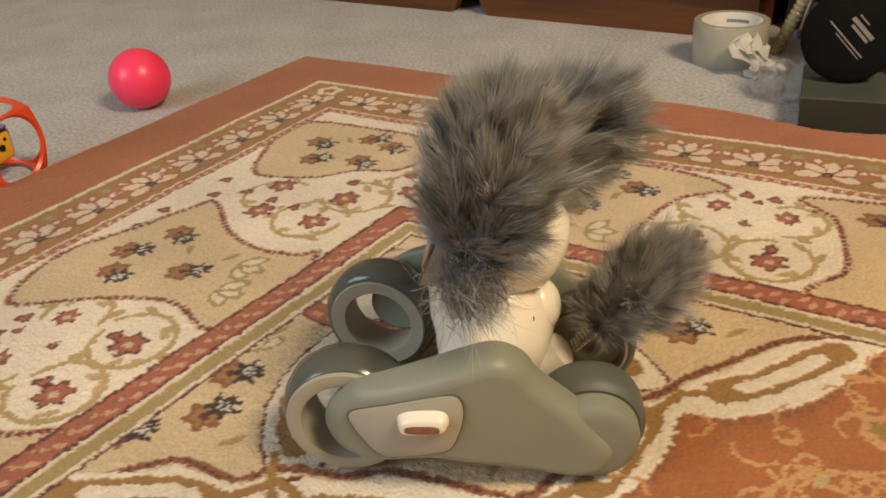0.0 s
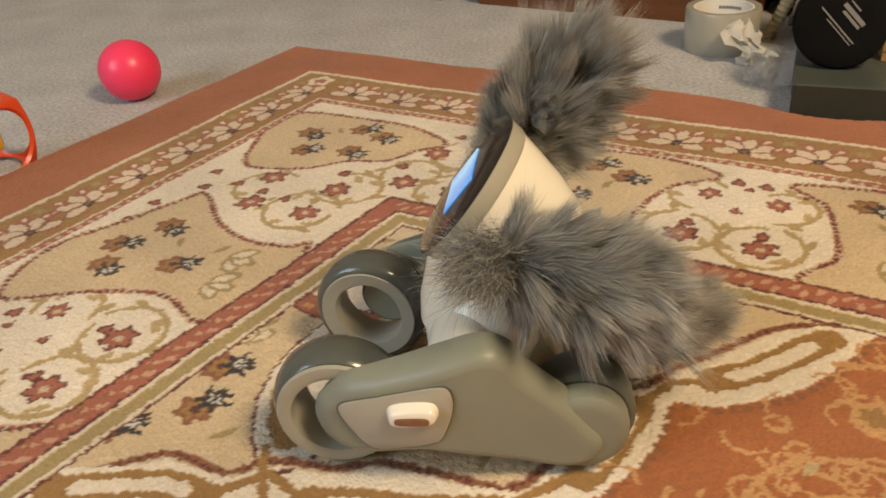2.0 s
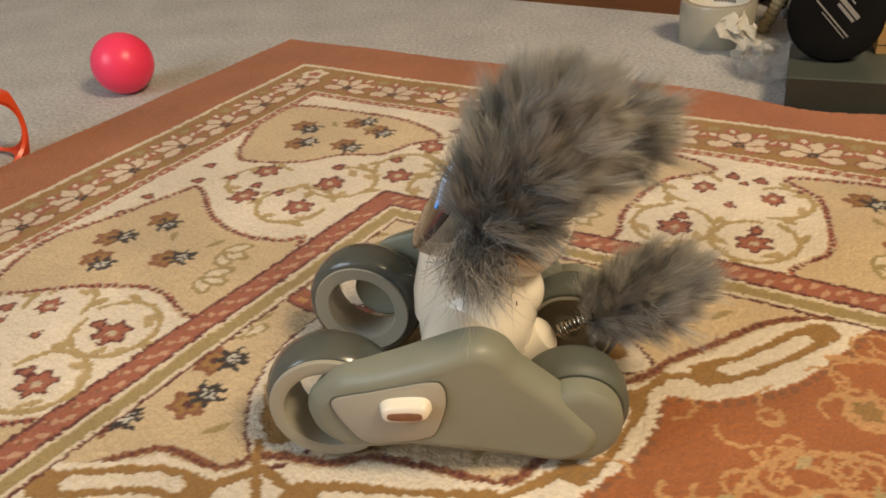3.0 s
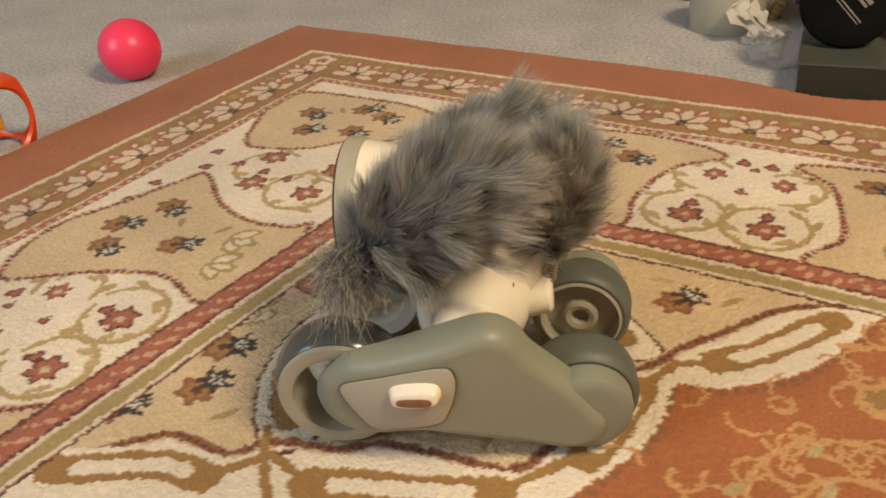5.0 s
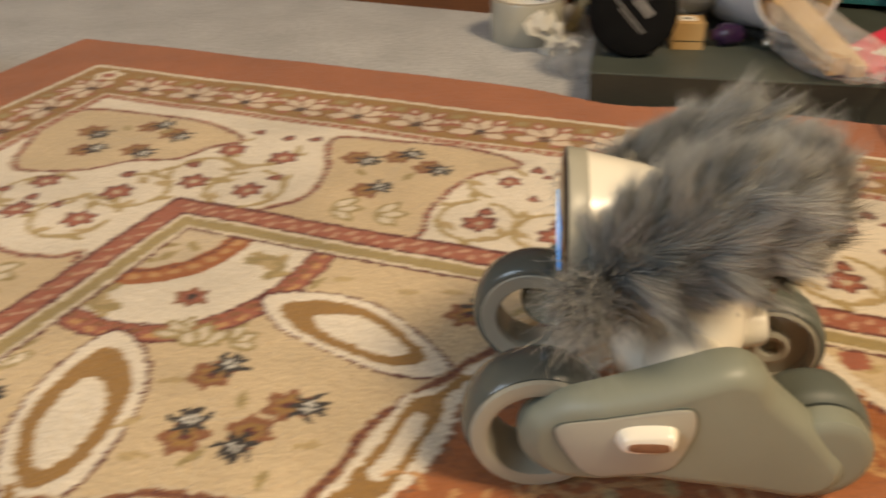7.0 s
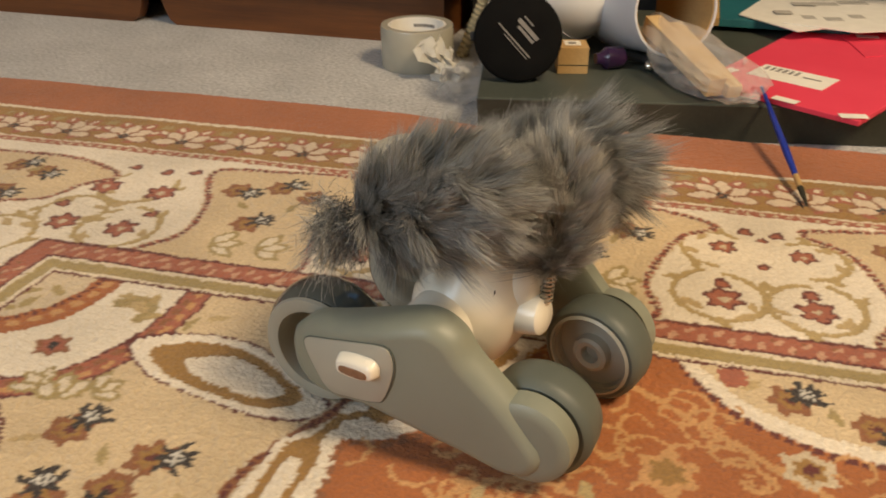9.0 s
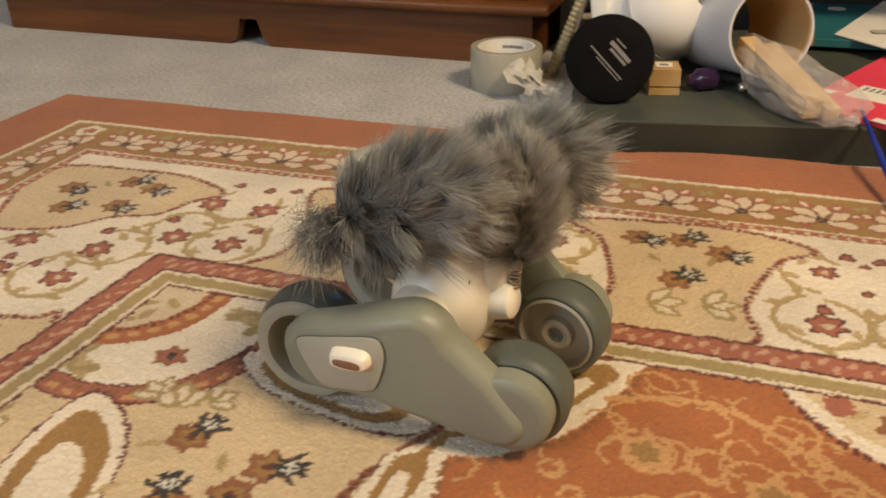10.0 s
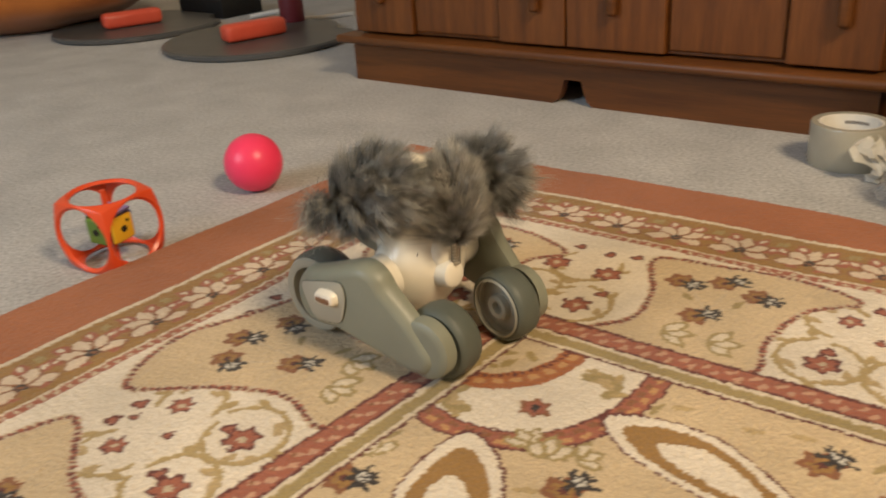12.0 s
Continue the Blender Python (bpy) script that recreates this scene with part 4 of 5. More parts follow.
def cabinet():
    cb = empty("cabinet", pose(0, 0, 0), "low red-brown varnished wooden cabinet with panelled doors on a plinth", "cabinet")
    x0, x1, yf = -0.515, 0.452, 0.388
    # plinth with arched cut-outs
    pts = [(x0, 0), (-0.054, 0.0), (-0.043, 0.008), (-0.036, 0.024), (-0.031, 0.042), (0.001, 0.042), (0.006, 0.024), (0.012, 0.008), (0.023, 0.0), (x1, 0), (x1, 0.074), (x0, 0.074)]
    bm = bmesh.new()
    front, back = [bm.verts.new((x, yf, z)) for x, z in pts], [bm.verts.new((x, yf + 0.02, z)) for x, z in pts]
    bm.faces.new(front)
    bm.faces.new(back[::-1])
    for i in range(len(pts)):
        j = (i + 1) % len(pts)
        bm.faces.new((front[j], front[i], back[i], back[j]))
    bmesh.ops.recalc_face_normals(bm, faces=bm.faces)
    part("plinth", bm, M["wood"], cb, "plain plinth board with an arched cut-out", smooth=False)
    part("plinth_side", box(x0, x0 + 0.02, yf + 0.0205, 0.84, 0, 0.074), M["wood"], cb, smooth=False)
    part("plinth_side", box(x1 - 0.02, x1, yf + 0.0205, 0.84, 0, 0.074), M["wood"], cb, smooth=False)
    # near-black board inside the plinth, standing in for the shade behind the cut-out
    part("shadow_board", box(x0 + 0.021, x1 - 0.021, yf + 0.12, yf + 0.13, 0, 0.073), M["dark"], cb, smooth=False)
    bm = box(x0 - 0.028, x1 + 0.028, yf - 0.024, 0.84, 0.0745, 0.090, 0.006, 3)
    part("moulding", bm, M["wood"], cb, "rounded base moulding")
    part("carcass", box(x0 + 0.004, x1 - 0.004, yf + 0.030, 0.835, 0.0905, 0.70, 0.002), M["wood_up"], cb, smooth=False)
    part("top", box(x0 - 0.02, x1 + 0.02, yf - 0.02, 0.84, 0.7005, 0.722, 0.006), M["wood"], cb)
    # two wide doors: stiles proud of a sunk panel
    for a, b, c, d in ((-0.508, -0.362, -0.165, -0.034), (-0.030, 0.142, 0.322, 0.446)):
        door = part("door", box(a, d, yf + 0.020, yf + 0.0292, 0.094, 0.66, 0.001), M["wood_up"], cb, "panelled wooden door", smooth=False)
        for e, f in ((a, b), (c, d)):
            part("door_stile", box(e, f, yf + 0.006, yf + 0.0197, 0.095, 0.66, 0.002), M["wood_up"], door, smooth=False)
        part("door_panel", box(b + 0.004, c - 0.004, yf + 0.013, yf + 0.0197, 0.100, 0.655, 0.003), M["wood_up"], door, "sunk door panel", smooth=False)
        for h in ((b + a) / 2 - 0.0, (c + d) / 2 + 0.012):
            part("handle", box(h - 0.009, h + 0.009, yf - 0.010, yf + 0.0055, 0.150, 0.235, 0.006, 3), M["wood"], door, "wooden pull handle")


def dark_unit():
    """The dark stand beside the cabinet."""
    u = empty("dark_stand", pose(0, 0, 0), "dark brown-black furniture in shadow beside the cabinet", "stand")
    part("back_panel", box(0.475, 1.7, 0.66, 0.68, 0, 0.6), M["dark"], u, smooth=False)
    part("shelf", box(0.475, 1.7, 0.46, 0.6595, 0.20, 0.22), M["dark"], u, smooth=False)
    part("side_panel", box(0.475, 0.49, 0.46, 0.6595, 0, 0.1995), M["dark"], u, smooth=False)


def flat_box():
    b = empty("flat_box", pose(0.579, 0.0745, 0.0, 0, 0, 10.6), "long flat dark green and brown cardboard box on the rug edge", "box")
    part("base", box(0, 0.62, 0.0, 0.40, 0.0004, 0.026, 0.001), M["box_side"], b, smooth=False)
    part("lid", box(-0.0015, 0.6215, -0.0015, 0.4015, 0.0262, 0.0395, 0.0015), M["box_top"], b, "dark green lid", smooth=False)
    part("front_strip", box(0.0, 0.62, -0.0035, -0.0017, 0.0006, 0.0385), M["box_side"], b, smooth=False)


def tape_roll():
    t = empty("tape_roll", pose(0.443, 0.292, 0), "roll of clear packing tape lying flat on the carpet", "tape")
    R_ = 0.0475
    part("tape", lathe([(0.038, 0.0), (R_ - 0.001, 0.0), (R_, 0.002), (R_, 0.052), (R_ - 0.001, 0.054), (0.038, 0.054)], "z", 72), M["frosted"], t, "wound clear tape")
    part("core", lathe([(0.0355, 0.0), (0.0377, 0.0), (0.0377, 0.0535), (0.0355, 0.0535)], "z", 72), M["label"], t, "white cardboard core")
    for k in range(7):
        a = radians(70 + 7 * k)
        part("print_bar", box(-0.0018, 0.0018, -0.0002, 0.0, -0.002, 0.002), M["ink"], t, m=pose(0.0353 * math.cos(a), 0.0353 * math.sin(a), 0.043, 0, 0, math.degrees(a) - 90), smooth=False)


def crumpled_paper():
    """A torn sheet, folded over twice and creased, standing on its edge."""
    bm = bmesh.new()
    rng = random.Random(8)
    nu, nv = 13, 9
    prof = [(0.0, 0.0), (-0.005, 0.007), (0.005, 0.015), (-0.004, 0.022), (-0.012, 0.029), (-0.005, 0.037), (-0.014, 0.044), (-0.019, 0.050), (-0.026, 0.054)]
    g = {}
    for i in range(nu):
        for j in range(nv):
            f = i / (nu - 1) - 0.5
            x = 0.060 * f * (0.75 + 0.25 * math.sin(j * 1.3)) + 0.010 * math.sin(j * 0.9)
            y, z = prof[j]
            crease = 0.014 * abs(((i + j * 0.7) / 3.0) % 2 - 1) - 0.005
            g[i, j] = bm.verts.new((x - 0.25 * z + rng.uniform(-0.002, 0.002), -y + crease + rng.uniform(-0.002, 0.002), max(0.0004, z * (1.0 - 0.35 * abs(f) - 0.3 * f) + (0.7 * crease + rng.uniform(-0.002, 0.002) if j else 0.0))))
    for i in range(nu - 1):
        for j in range(nv - 1):
            q = (g[i, j], g[i + 1, j], g[i + 1, j + 1], g[i, j + 1])
            if (i + j) % 2:
                bm.faces.new(q[:3]), bm.faces.new((q[0], q[2], q[3]))
            else:
                bm.faces.new((q[0], q[1], q[3])), bm.faces.new(q[1:])
    bmesh.ops.solidify(bm, geom=bm.faces, thickness=0.0005)
    ob = part("crumpled_paper", bm, M["paper"], label="crumpled torn piece of white paper beside the tape", m=pose(0.503, 0.232, 0.0008, 0, 0, 30) @ Matrix.Scale(0.86, 4), smooth=False)
    tagged(ob, category="paper")


def crumpled_film():
    bm = bmesh.new()
    bmesh.ops.create_icosphere(bm, subdivisions=4, radius=1)
    for v in bm.verts:
        q = v.co.copy()
        r = 0.8 + 0.35 * noise.noise(q * 2.2) + 0.15 * noise.noise(q * 6)
        v.co = Vector((q.x * 0.040 * r, q.y * 0.034 * r, max(q.z, -0.6) * 0.030 * r))
    lo = min(v.co.z for v in bm.verts)
    for v in bm.verts:
        v.co.z -= lo
    tagged(part("plastic_film", bm, M["film"], label="crumpled clear plastic film on the carpet", m=pose(0.542, 0.175, 0.0), smooth=False), category="plastic film")


def black_disc():
    d = empty("round_case", look((0.604, 0.150, 0.0850), (0.80, -0.85, 0.40)), "round matt black case standing on edge on the dark box", "case")
    part("shell", lathe([(0.0, 0.012), (0.030, 0.0118), (0.043, 0.0105), (0.0465, 0.0085), (0.048, 0.004), (0.048, -0.014), (0.0, -0.014)], "z", 64, False), M["case"], d)
    d.matrix_basis = d.matrix_basis @ pose(0, 0, 0, 0, 180, 0)
    for u, v, w, h in ((0.002, 0.013, 0.030, 0.0045), (0.004, 0.0075, 0.024, 0.0030), (-0.004, 0.0195, 0.014, 0.0016), (0.000, -0.0055, 0.050, 0.0016), (0.006, -0.0090, 0.036, 0.0011)):
        part("print_bar", box(-w / 2, w / 2, -h / 2, h / 2, 0.0122, 0.0127), M["ink"], d, m=pose(0, 0, 0, 0, 0, -46) @ pose(u, v, 0), smooth=False)
    part("lug", box(-0.052, -0.046, -0.005, 0.005, -0.012, 0.004, 0.001), M["black"], d)


def small_box():
    b = empty("cardboard_box", pose(0.658, 0.197, 0.0395, 0, 0, 14), "small kraft cardboard box with a white label", "box")
    part("carton", box(-0.017, 0.017, -0.017, 0.017, 0, 0.030, 0.0006), M["kraft"], b, smooth=False)
    part("seam", box(-0.0172, 0.0172, -0.0174, -0.0171, 0.0095, 0.0105), M["box_side"], b, smooth=False)
    part("label", box(-0.009, 0.009, -0.008, 0.010, 0.0302, 0.0306), M["label"], b, "white label", smooth=False)
    part("mark", box(-0.005, 0.004, -0.004, 0.003, 0.0307, 0.0309), M["ink"], b, smooth=False)


def gooseneck():
    g = empty("gooseneck_arm", pose(0, 0, 0), "beige ribbed flexible lamp arm leaning by the cabinet", "lamp arm")
    a, b = Vector((0.489, 0.345, 0.0)), Vector((0.572, 0.335, 0.29))
    n = 44
    bm = bmesh.new()
    pts, rad = [], []
    for k in range(n * 4 + 1):
        f = k / (n * 4)
        pts.append(a.lerp(b, f) + Vector((0.012 * math.sin(f * 3.1), 0, 0)))
        rad.append(0.0072 + (0.0016 if k % 4 in (1, 2) else 0))
    tube(pts, rad, 14, bm)
    part("arm", bm, M["brass"], g)
    part("cable", tube([(0.52, 0.33, 0.03), (0.535, 0.33, 0.10), (0.56, 0.34, 0.17), (0.60, 0.345, 0.21)], 0.003, 8), M["silver"], g)
    part("clip_ring", lathe([(0.0175 + 0.0025 * math.cos(t * 0.785), 0.0025 * math.sin(t * 0.785)) for t in range(8)], "y", 32, True, (0.572, 0.325, 0.175)), M["label"], g, "white wire ring")
    part("cross_bar", tube([(0.535, 0.33, 0.088), (0.60, 0.33, 0.096)], 0.004, 8), M["plywood"], g, "pale wooden rod")


def lamp_shade():
    g = empty("white_lamp", pose(0.628, 0.305, 0.0395), "white glossy dome lamp lying on the dark box", "lamp")
    bm = lathe([(0.012, 0.060), (0.034, 0.052), (0.050, 0.036), (0.058, 0.012), (0.060, -0.020), (0.062, -0.036), (0.068, -0.046), (0.066, -0.048), (0.058, -0.038), (0.056, 0.010), (0.047, 0.034), (0.030, 0.049), (0.012, 0.056)], "z", 56)
    part("shade", bm, M["white"], g, m=pose(0.010, 0.0, 0.065, 64, 0, 62))
    part("clamp", box(-0.010, 0.012, -0.014, 0.014, 0.0, 0.09, 0.004), M["white"], g, m=pose(-0.052, -0.02, 0.0, 0, -8, 0))
    part("band", lathe([(0.0595, -0.004), (0.0612, -0.004), (0.0612, 0.002), (0.0595, 0.002)], "z", 56), M["grey_white"], g, m=pose(0.010, 0.0, 0.065, 64, 0, 62))


def card_tube():
    g = empty("card_tube", pose(0.735, 0.275, 0.0395), "open white cardboard tube lying on the dark box", "tube")
    part("wall", lathe([(0.0485, -0.07), (0.051, -0.07), (0.051, 0.06), (0.0485, 0.06)], "z", 56), M["grey_white"], g, m=pose(0, 0, 0.0575, 80, 0, 32))
    part("lining", lathe([(0.047, -0.068), (0.0483, -0.068), (0.0483, 0.058), (0.047, 0.058)], "z", 56), M["kraft"], g, "brown card lining", m=pose(0, 0, 0.0575, 80, 0, 32))


def bagged_sticks():
    g = empty("bagged_plywood", pose(0.790, 0.180, 0.040, 0, 0, -58), "pale plywood pieces in a clear plastic bag on the dark box", "bag")
    part("plank", box(-0.085, 0.062, -0.018, 0.002, 0.001, 0.021, 0.001), M["plywood"], g, "pale plywood block", m=pose(0, 0, 0.018, 0, 12, 0), smooth=False)
    part("plank", box(-0.075, 0.070, 0.004, 0.020, 0.002, 0.016, 0.001), M["plywood"], g, "pale plywood block", m=pose(0, 0, 0.018, 0, 12, -3), smooth=False)
    bm = bmesh.new()
    bmesh.ops.create_icosphere(bm, subdivisions=4, radius=1)
    for v in bm.verts:
        q = v.co.copy()
        r = 1 + 0.22 * noise.noise(q * 2.4) + 0.1 * noise.noise(q * 7)
        f = 0.55 + 0.45 * (q.x + 1) / 2
        v.co = Vector((q.x * 0.108 * r, q.y * 0.048 * r * f, max(0.0, 0.024 + q.z * 0.028 * r - 0.16 * min(q.x, 0) * 0.1)))
    part("bag", bm, M["bag"], g, "crinkled clear plastic bag", smooth=False)


def envelope():
    g = empty("envelope", pose(0.93, 0.27, 0.0405, 0, 0, -30), "bright pink paper envelope with a white address label", "envelope")
    turn = pose(0, 0, 0, 0, 0, 30)
    flat = lambda pts: [tuple((turn @ Vector((x - 0.93, y - 0.27, 0)))[:2]) for x, y in pts]
    part("sheet", slab(flat([(0.80, 0.175), (0.949, 0.088), (1.13, 0.40), (0.955, 0.505)]), ((0.0, 0.0), (0.0, 0.0045), (0.0008, 0.005)), "z"), M["pink"], g, smooth=False)
    part("flap", slab(flat([(0.955, 0.500), (1.125, 0.398), (0.985, 0.315)]), ((0.0, 0.0051), (0.0, 0.0062)), "z"), M["pink"], g, "folded flap", smooth=False)
    lx, ly = flat([(0.898, 0.215)])[0]
    part("label", box(-0.042, 0.042, -0.024, 0.024, 0.0052, 0.0057), M["label"], g, "white address label", m=pose(lx, ly, 0, 0, 0, 2), smooth=False)
    for k in range(6):
        part("text_bar", box(-0.036 + 0.007 * k, -0.0325 + 0.007 * k, 0.004, 0.018, 0.0058, 0.006), M["ink"], g, m=pose(lx, ly, 0, 0, 0, 2), smooth=False)
    part("text_bar", box(0.010, 0.03, 0.002, 0.006, 0.0058, 0.006), M["ink"], g, m=pose(lx, ly, 0, 0, 0, 2), smooth=False)
    for x, y, r in ((0.945, 0.098, 40), (1.035, 0.25, 95), (0.885, 0.130, 0), (1.09, 0.335, 95), (1.0, 0.41, 30), (0.83, 0.215, 80)):
        a, b = flat([(x, y)])[0]
        part("tape_piece", box(-0.013, 0.013, -0.006, 0.006, 0.0063, 0.0066), M["label"], g, "white tape piece", m=pose(a, b, 0, 0, 0, r), smooth=False)


def loose_papers():
    g = empty("printed_sheets", pose(0.965, 0.525, 0.0575), "loose white printed sheets lying on the teal book", "paper")
    put = lambda pts: [(x - 0.97, y - 0.56) for x, y in pts]
    part("sheet", slab(put([(0.849, 0.470), (0.917, 0.400), (0.960, 0.432), (1.06, 0.49), (1.10, 0.68), (0.925, 0.70)]), ((0.0, 0.0), (0.0, 0.0012)), "z"), M["label"], g, smooth=False)
    part("sheet", slab(put([(0.90, 0.435), (0.985, 0.408), (1.12, 0.47), (1.14, 0.62), (1.0, 0.64)]), ((0.0, 0.0016), (0.0, 0.0028)), "z"), M["label"], g, smooth=False)
    for x, y, w in ((0.905, 0.49, 0.011), (0.935, 0.47, 0.008), (0.965, 0.468, 0.011), (0.995, 0.49, 0.009), (0.95, 0.55, 0.03), (1.0, 0.57, 0.02)):
        part("print_bar", box(-w, w, -0.009, 0.009, 0.003, 0.0033), M["print"], g, m=pose(x - 0.97, y - 0.56, 0, 0, 0, 12), smooth=False)
    b = empty("teal_book", pose(0.820, 0.415, 0.0462), "flat teal book with a pale round emblem and kraft spine", "book")
    part("cover", box(0, 0.16, 0, 0.22, 0.0, 0.010, 0.0006), M["teal"], b, smooth=False)
    part("emblem", lathe([(0.0, 0.0102), (0.012, 0.0102), (0.012, 0.0106), (0.0, 0.0106)], "z", 32, False, (0.032, 0.185, 0)), M["label"], b, "pale printed disc", smooth=False)
    part("spine", box(-0.007, -0.0002, 0, 0.22, 0.0, 0.0104, 0.0005), M["kraft"], b, "kraft-brown spine", smooth=False)


def small_bits():
    v = part("glass_bottle", lathe([(0.0, -0.014), (0.010, -0.014), (0.0125, -0.010), (0.0125, 0.008), (0.007, 0.014), (0.006, 0.020), (0.0, 0.020)], "z", 28, False), M["purple"], label="small dark purple glass bottle lying on the box", m=pose(0.702, 0.212, 0.0525, 90, 0, -60))
    tagged(v, category="bottle")
    s = part("steel_bead", ellipsoid((0, 0, 0), (0.007, 0.007, 0.0065), 20, 14), M["silver"], label="small shiny steel bead on the box", m=pose(0.745, 0.212, 0.0462))
    tagged(s, category="bead")
    c = part("black_cable", tube(catmull([(0.69, 0.24, 0.045), (0.715, 0.225, 0.052), (0.74, 0.228, 0.048), (0.76, 0.21, 0.045), (0.79, 0.215, 0.046)], False, 8).tolist(), 0.005, 8), M["black"], label="black cable lying on the box")
    tagged(c, category="cable")


def paint_brush():
    g = empty("paint_brush", pose(0, 0, 0), "thin blue paintbrush leaning from the box onto the rug", "brush")
    a, b = Vector((0.862, 0.150, 0.052)), Vector((0.897, -0.052, 0.0155))
    part("handle", tube([a.lerp(b, f) for f in (0, 0.3, 0.6, 0.78)], [0.0017, 0.0026, 0.0034, 0.0025], 12), M["blue"], g, "blue lacquered handle")
    part("ferrule", tube([a.lerp(b, f) for f in (0.781, 0.87)], [0.0026, 0.0027], 12), M["kraft"], g, "copper ferrule")
    part("bristles", tube([a.lerp(b, f) for f in (0.871, 0.93, 1.0)], [0.0027, 0.0023, 0.0005], 12), M["box_side"], g, "dark bristles")


def cage_toy():
    """An orange open cube of rounded hoops with picture blocks inside."""
    g = empty("activity_cube", pose(-0.135, -0.394, 0.0416, 2, 2, 12), "orange-red open plastic baby rattle cube with rounded ring sides", "toy")
    s, n = 0.038, 48
    for axis in range(3):
        for sg in (-1, 1):
            bm, rings = bmesh.new(), []
            for hole, deep in ((1.0, 1.0), (0.965, 1.015), (0.93, 1.0), (0.93, 0.925), (0.965, 0.915), (1.0, 0.91)):
                ring = []
                for i in range(n):
                    a = 2 * math.pi * i / n
                    u, v = math.cos(a), math.sin(a)
                    f = 1 / max(abs(u), abs(v))
                    k = f + (1.0 - f) * min(1, (1 - hole) / 0.07) if hole < 1 else f
                    k *= hole if hole < 1 else 1
                    q = Vector((0, 0, 0))
                    q[axis], q[(axis + 1) % 3], q[(axis + 2) % 3] = sg, u * k, v * k
                    ring.append(bm.verts.new(q * (s * deep * 1.22 / q.length ** 0.5)))
                rings.append(ring)
            for r0, r1 in zip(rings, rings[1:]):
                for i in range(n):
                    j = (i + 1) % n
                    bm.faces.new((r0[i], r0[j], r1[j], r1[i]))
            bmesh.ops.recalc_face_normals(bm, faces=bm.faces)
            part("ring_side", bm, M["orange"], g)
    for (x, y), mt in (((-1, 0), "green"), ((1, 0), "yellow"), ((0, -1), "green"), ((0, 1), "lilac")):
        blk = part("picture_block", box(-0.0145, 0.0145, -0.003, 0.003, -0.0145, 0.0145, 0.0028, 3), M[mt], g, "rounded coloured block", m=pose(0.0172 * x, 0.0172 * y, 0, 0, 0, 90 if x else 0))
        part("dot", lathe([(0.0, -0.0005), (0.0038, -0.0005), (0.0038, 0.0005), (0.0, 0.0005)], "y", 20, False, (0, -0.0034 if (y < 0 or x > 0) else 0.0034, 0)), M["black"], blk)
        part("dot", lathe([(0.0, -0.0005), (0.0018, -0.0005), (0.0018, 0.0005), (0.0, 0.0005)], "y", 16, False, (0.006, -0.0034 if (y < 0 or x > 0) else 0.0034, 0.008)), M["black"], blk)
    part("cap", box(-0.017, 0.017, -0.017, 0.017, 0.0165, 0.020, 0.0015, 3), M["lilac"], g, "lilac cap")
    part("spindle", tube([(0, 0, -s - 0.004), (0, 0, s + 0.004)], 0.003, 10), M["orange"], g)


def paddle(name, m):
    g = empty(name, m, "dark grey oval board with a coral-red grip, lying on the carpet", "board", "grey boards")
    pts = []
    for i in range(48):
        a = 2 * math.pi * i / 48
        r = 1 + (-0.16 * math.exp(-((a - 0.1) / 0.25) ** 2))
        pts.append((0.245 * r * math.cos(a), 0.265 * r * math.sin(a)))
    part("board", slab(pts, ((0.006, 0.0), (0.0, 0.004), (0.0, 0.012), (0.005, 0.016)), "z"), M["mat"], g)
    bm = box(-0.085, 0.085, -0.026, 0.026, 0.0165, 0.060, 0.013, 3)
    for v in bm.verts:
        if v.co.z > 0.03 and abs(v.co.x) < 0.05:
            v.co.z -= 0.006
    part("grip", bm, M["grip"], g, "coral-red moulded grip", m=pose(-0.01, -0.035, 0, 0, 0, 28))
    return g


def far_left():
    p = paddle("balance_board", pose(-1.07, 0.60, 0.0, 0, 0, 51))
    copy_thing(p, pose(-1.63, 0.61, 0.0, 0, 0, 47))

    def lump(q):
        return Vector((q.x, q.y, q.z)) * (1 + 0.12 * noise.noise(q * 6))

    tagged(part("floor_cushion", ellipsoid((-2.10, 0.55, 0.11), (0.40, 0.38, 0.12), 40, 24, lump), M["cushion"], label="orange-brown cloth floor cushion"), category="cushion")
    b = part("black_case", box(-1.72, -1.50, 0.82, 0.98, 0.0, 0.06, 0.008), M["black"], label="black case on the carpet")
    tagged(b, category="case")
    w = part("white_cable", tube(catmull([(-1.42, 0.86, 0.006), (-1.3, 0.94, 0.02), (-1.2, 0.88, 0.008), (-1.12, 1.0, 0.006)], False, 8).tolist(), 0.007, 8), M["white"], label="white cable on the carpet")
    tagged(w, category="cable")
    f = part("pink_bottle", lathe([(0.0, 0.0), (0.03, 0.0), (0.034, 0.01), (0.034, 0.11), (0.018, 0.14), (0.0, 0.14)], "z", 32, False), M["maroon"], label="dark pink plastic bottle standing on the carpet", m=pose(-1.16, 0.80, 0))
    tagged(f, category="bottle")


ball()
cabinet()
dark_unit()
flat_box()
tape_roll()
crumpled_paper()
crumpled_film()
black_disc()
small_box()
gooseneck()
lamp_shade()
card_tube()
bagged_sticks()
envelope()
loose_papers()
small_bits()
paint_brush()
cage_toy()
far_left()



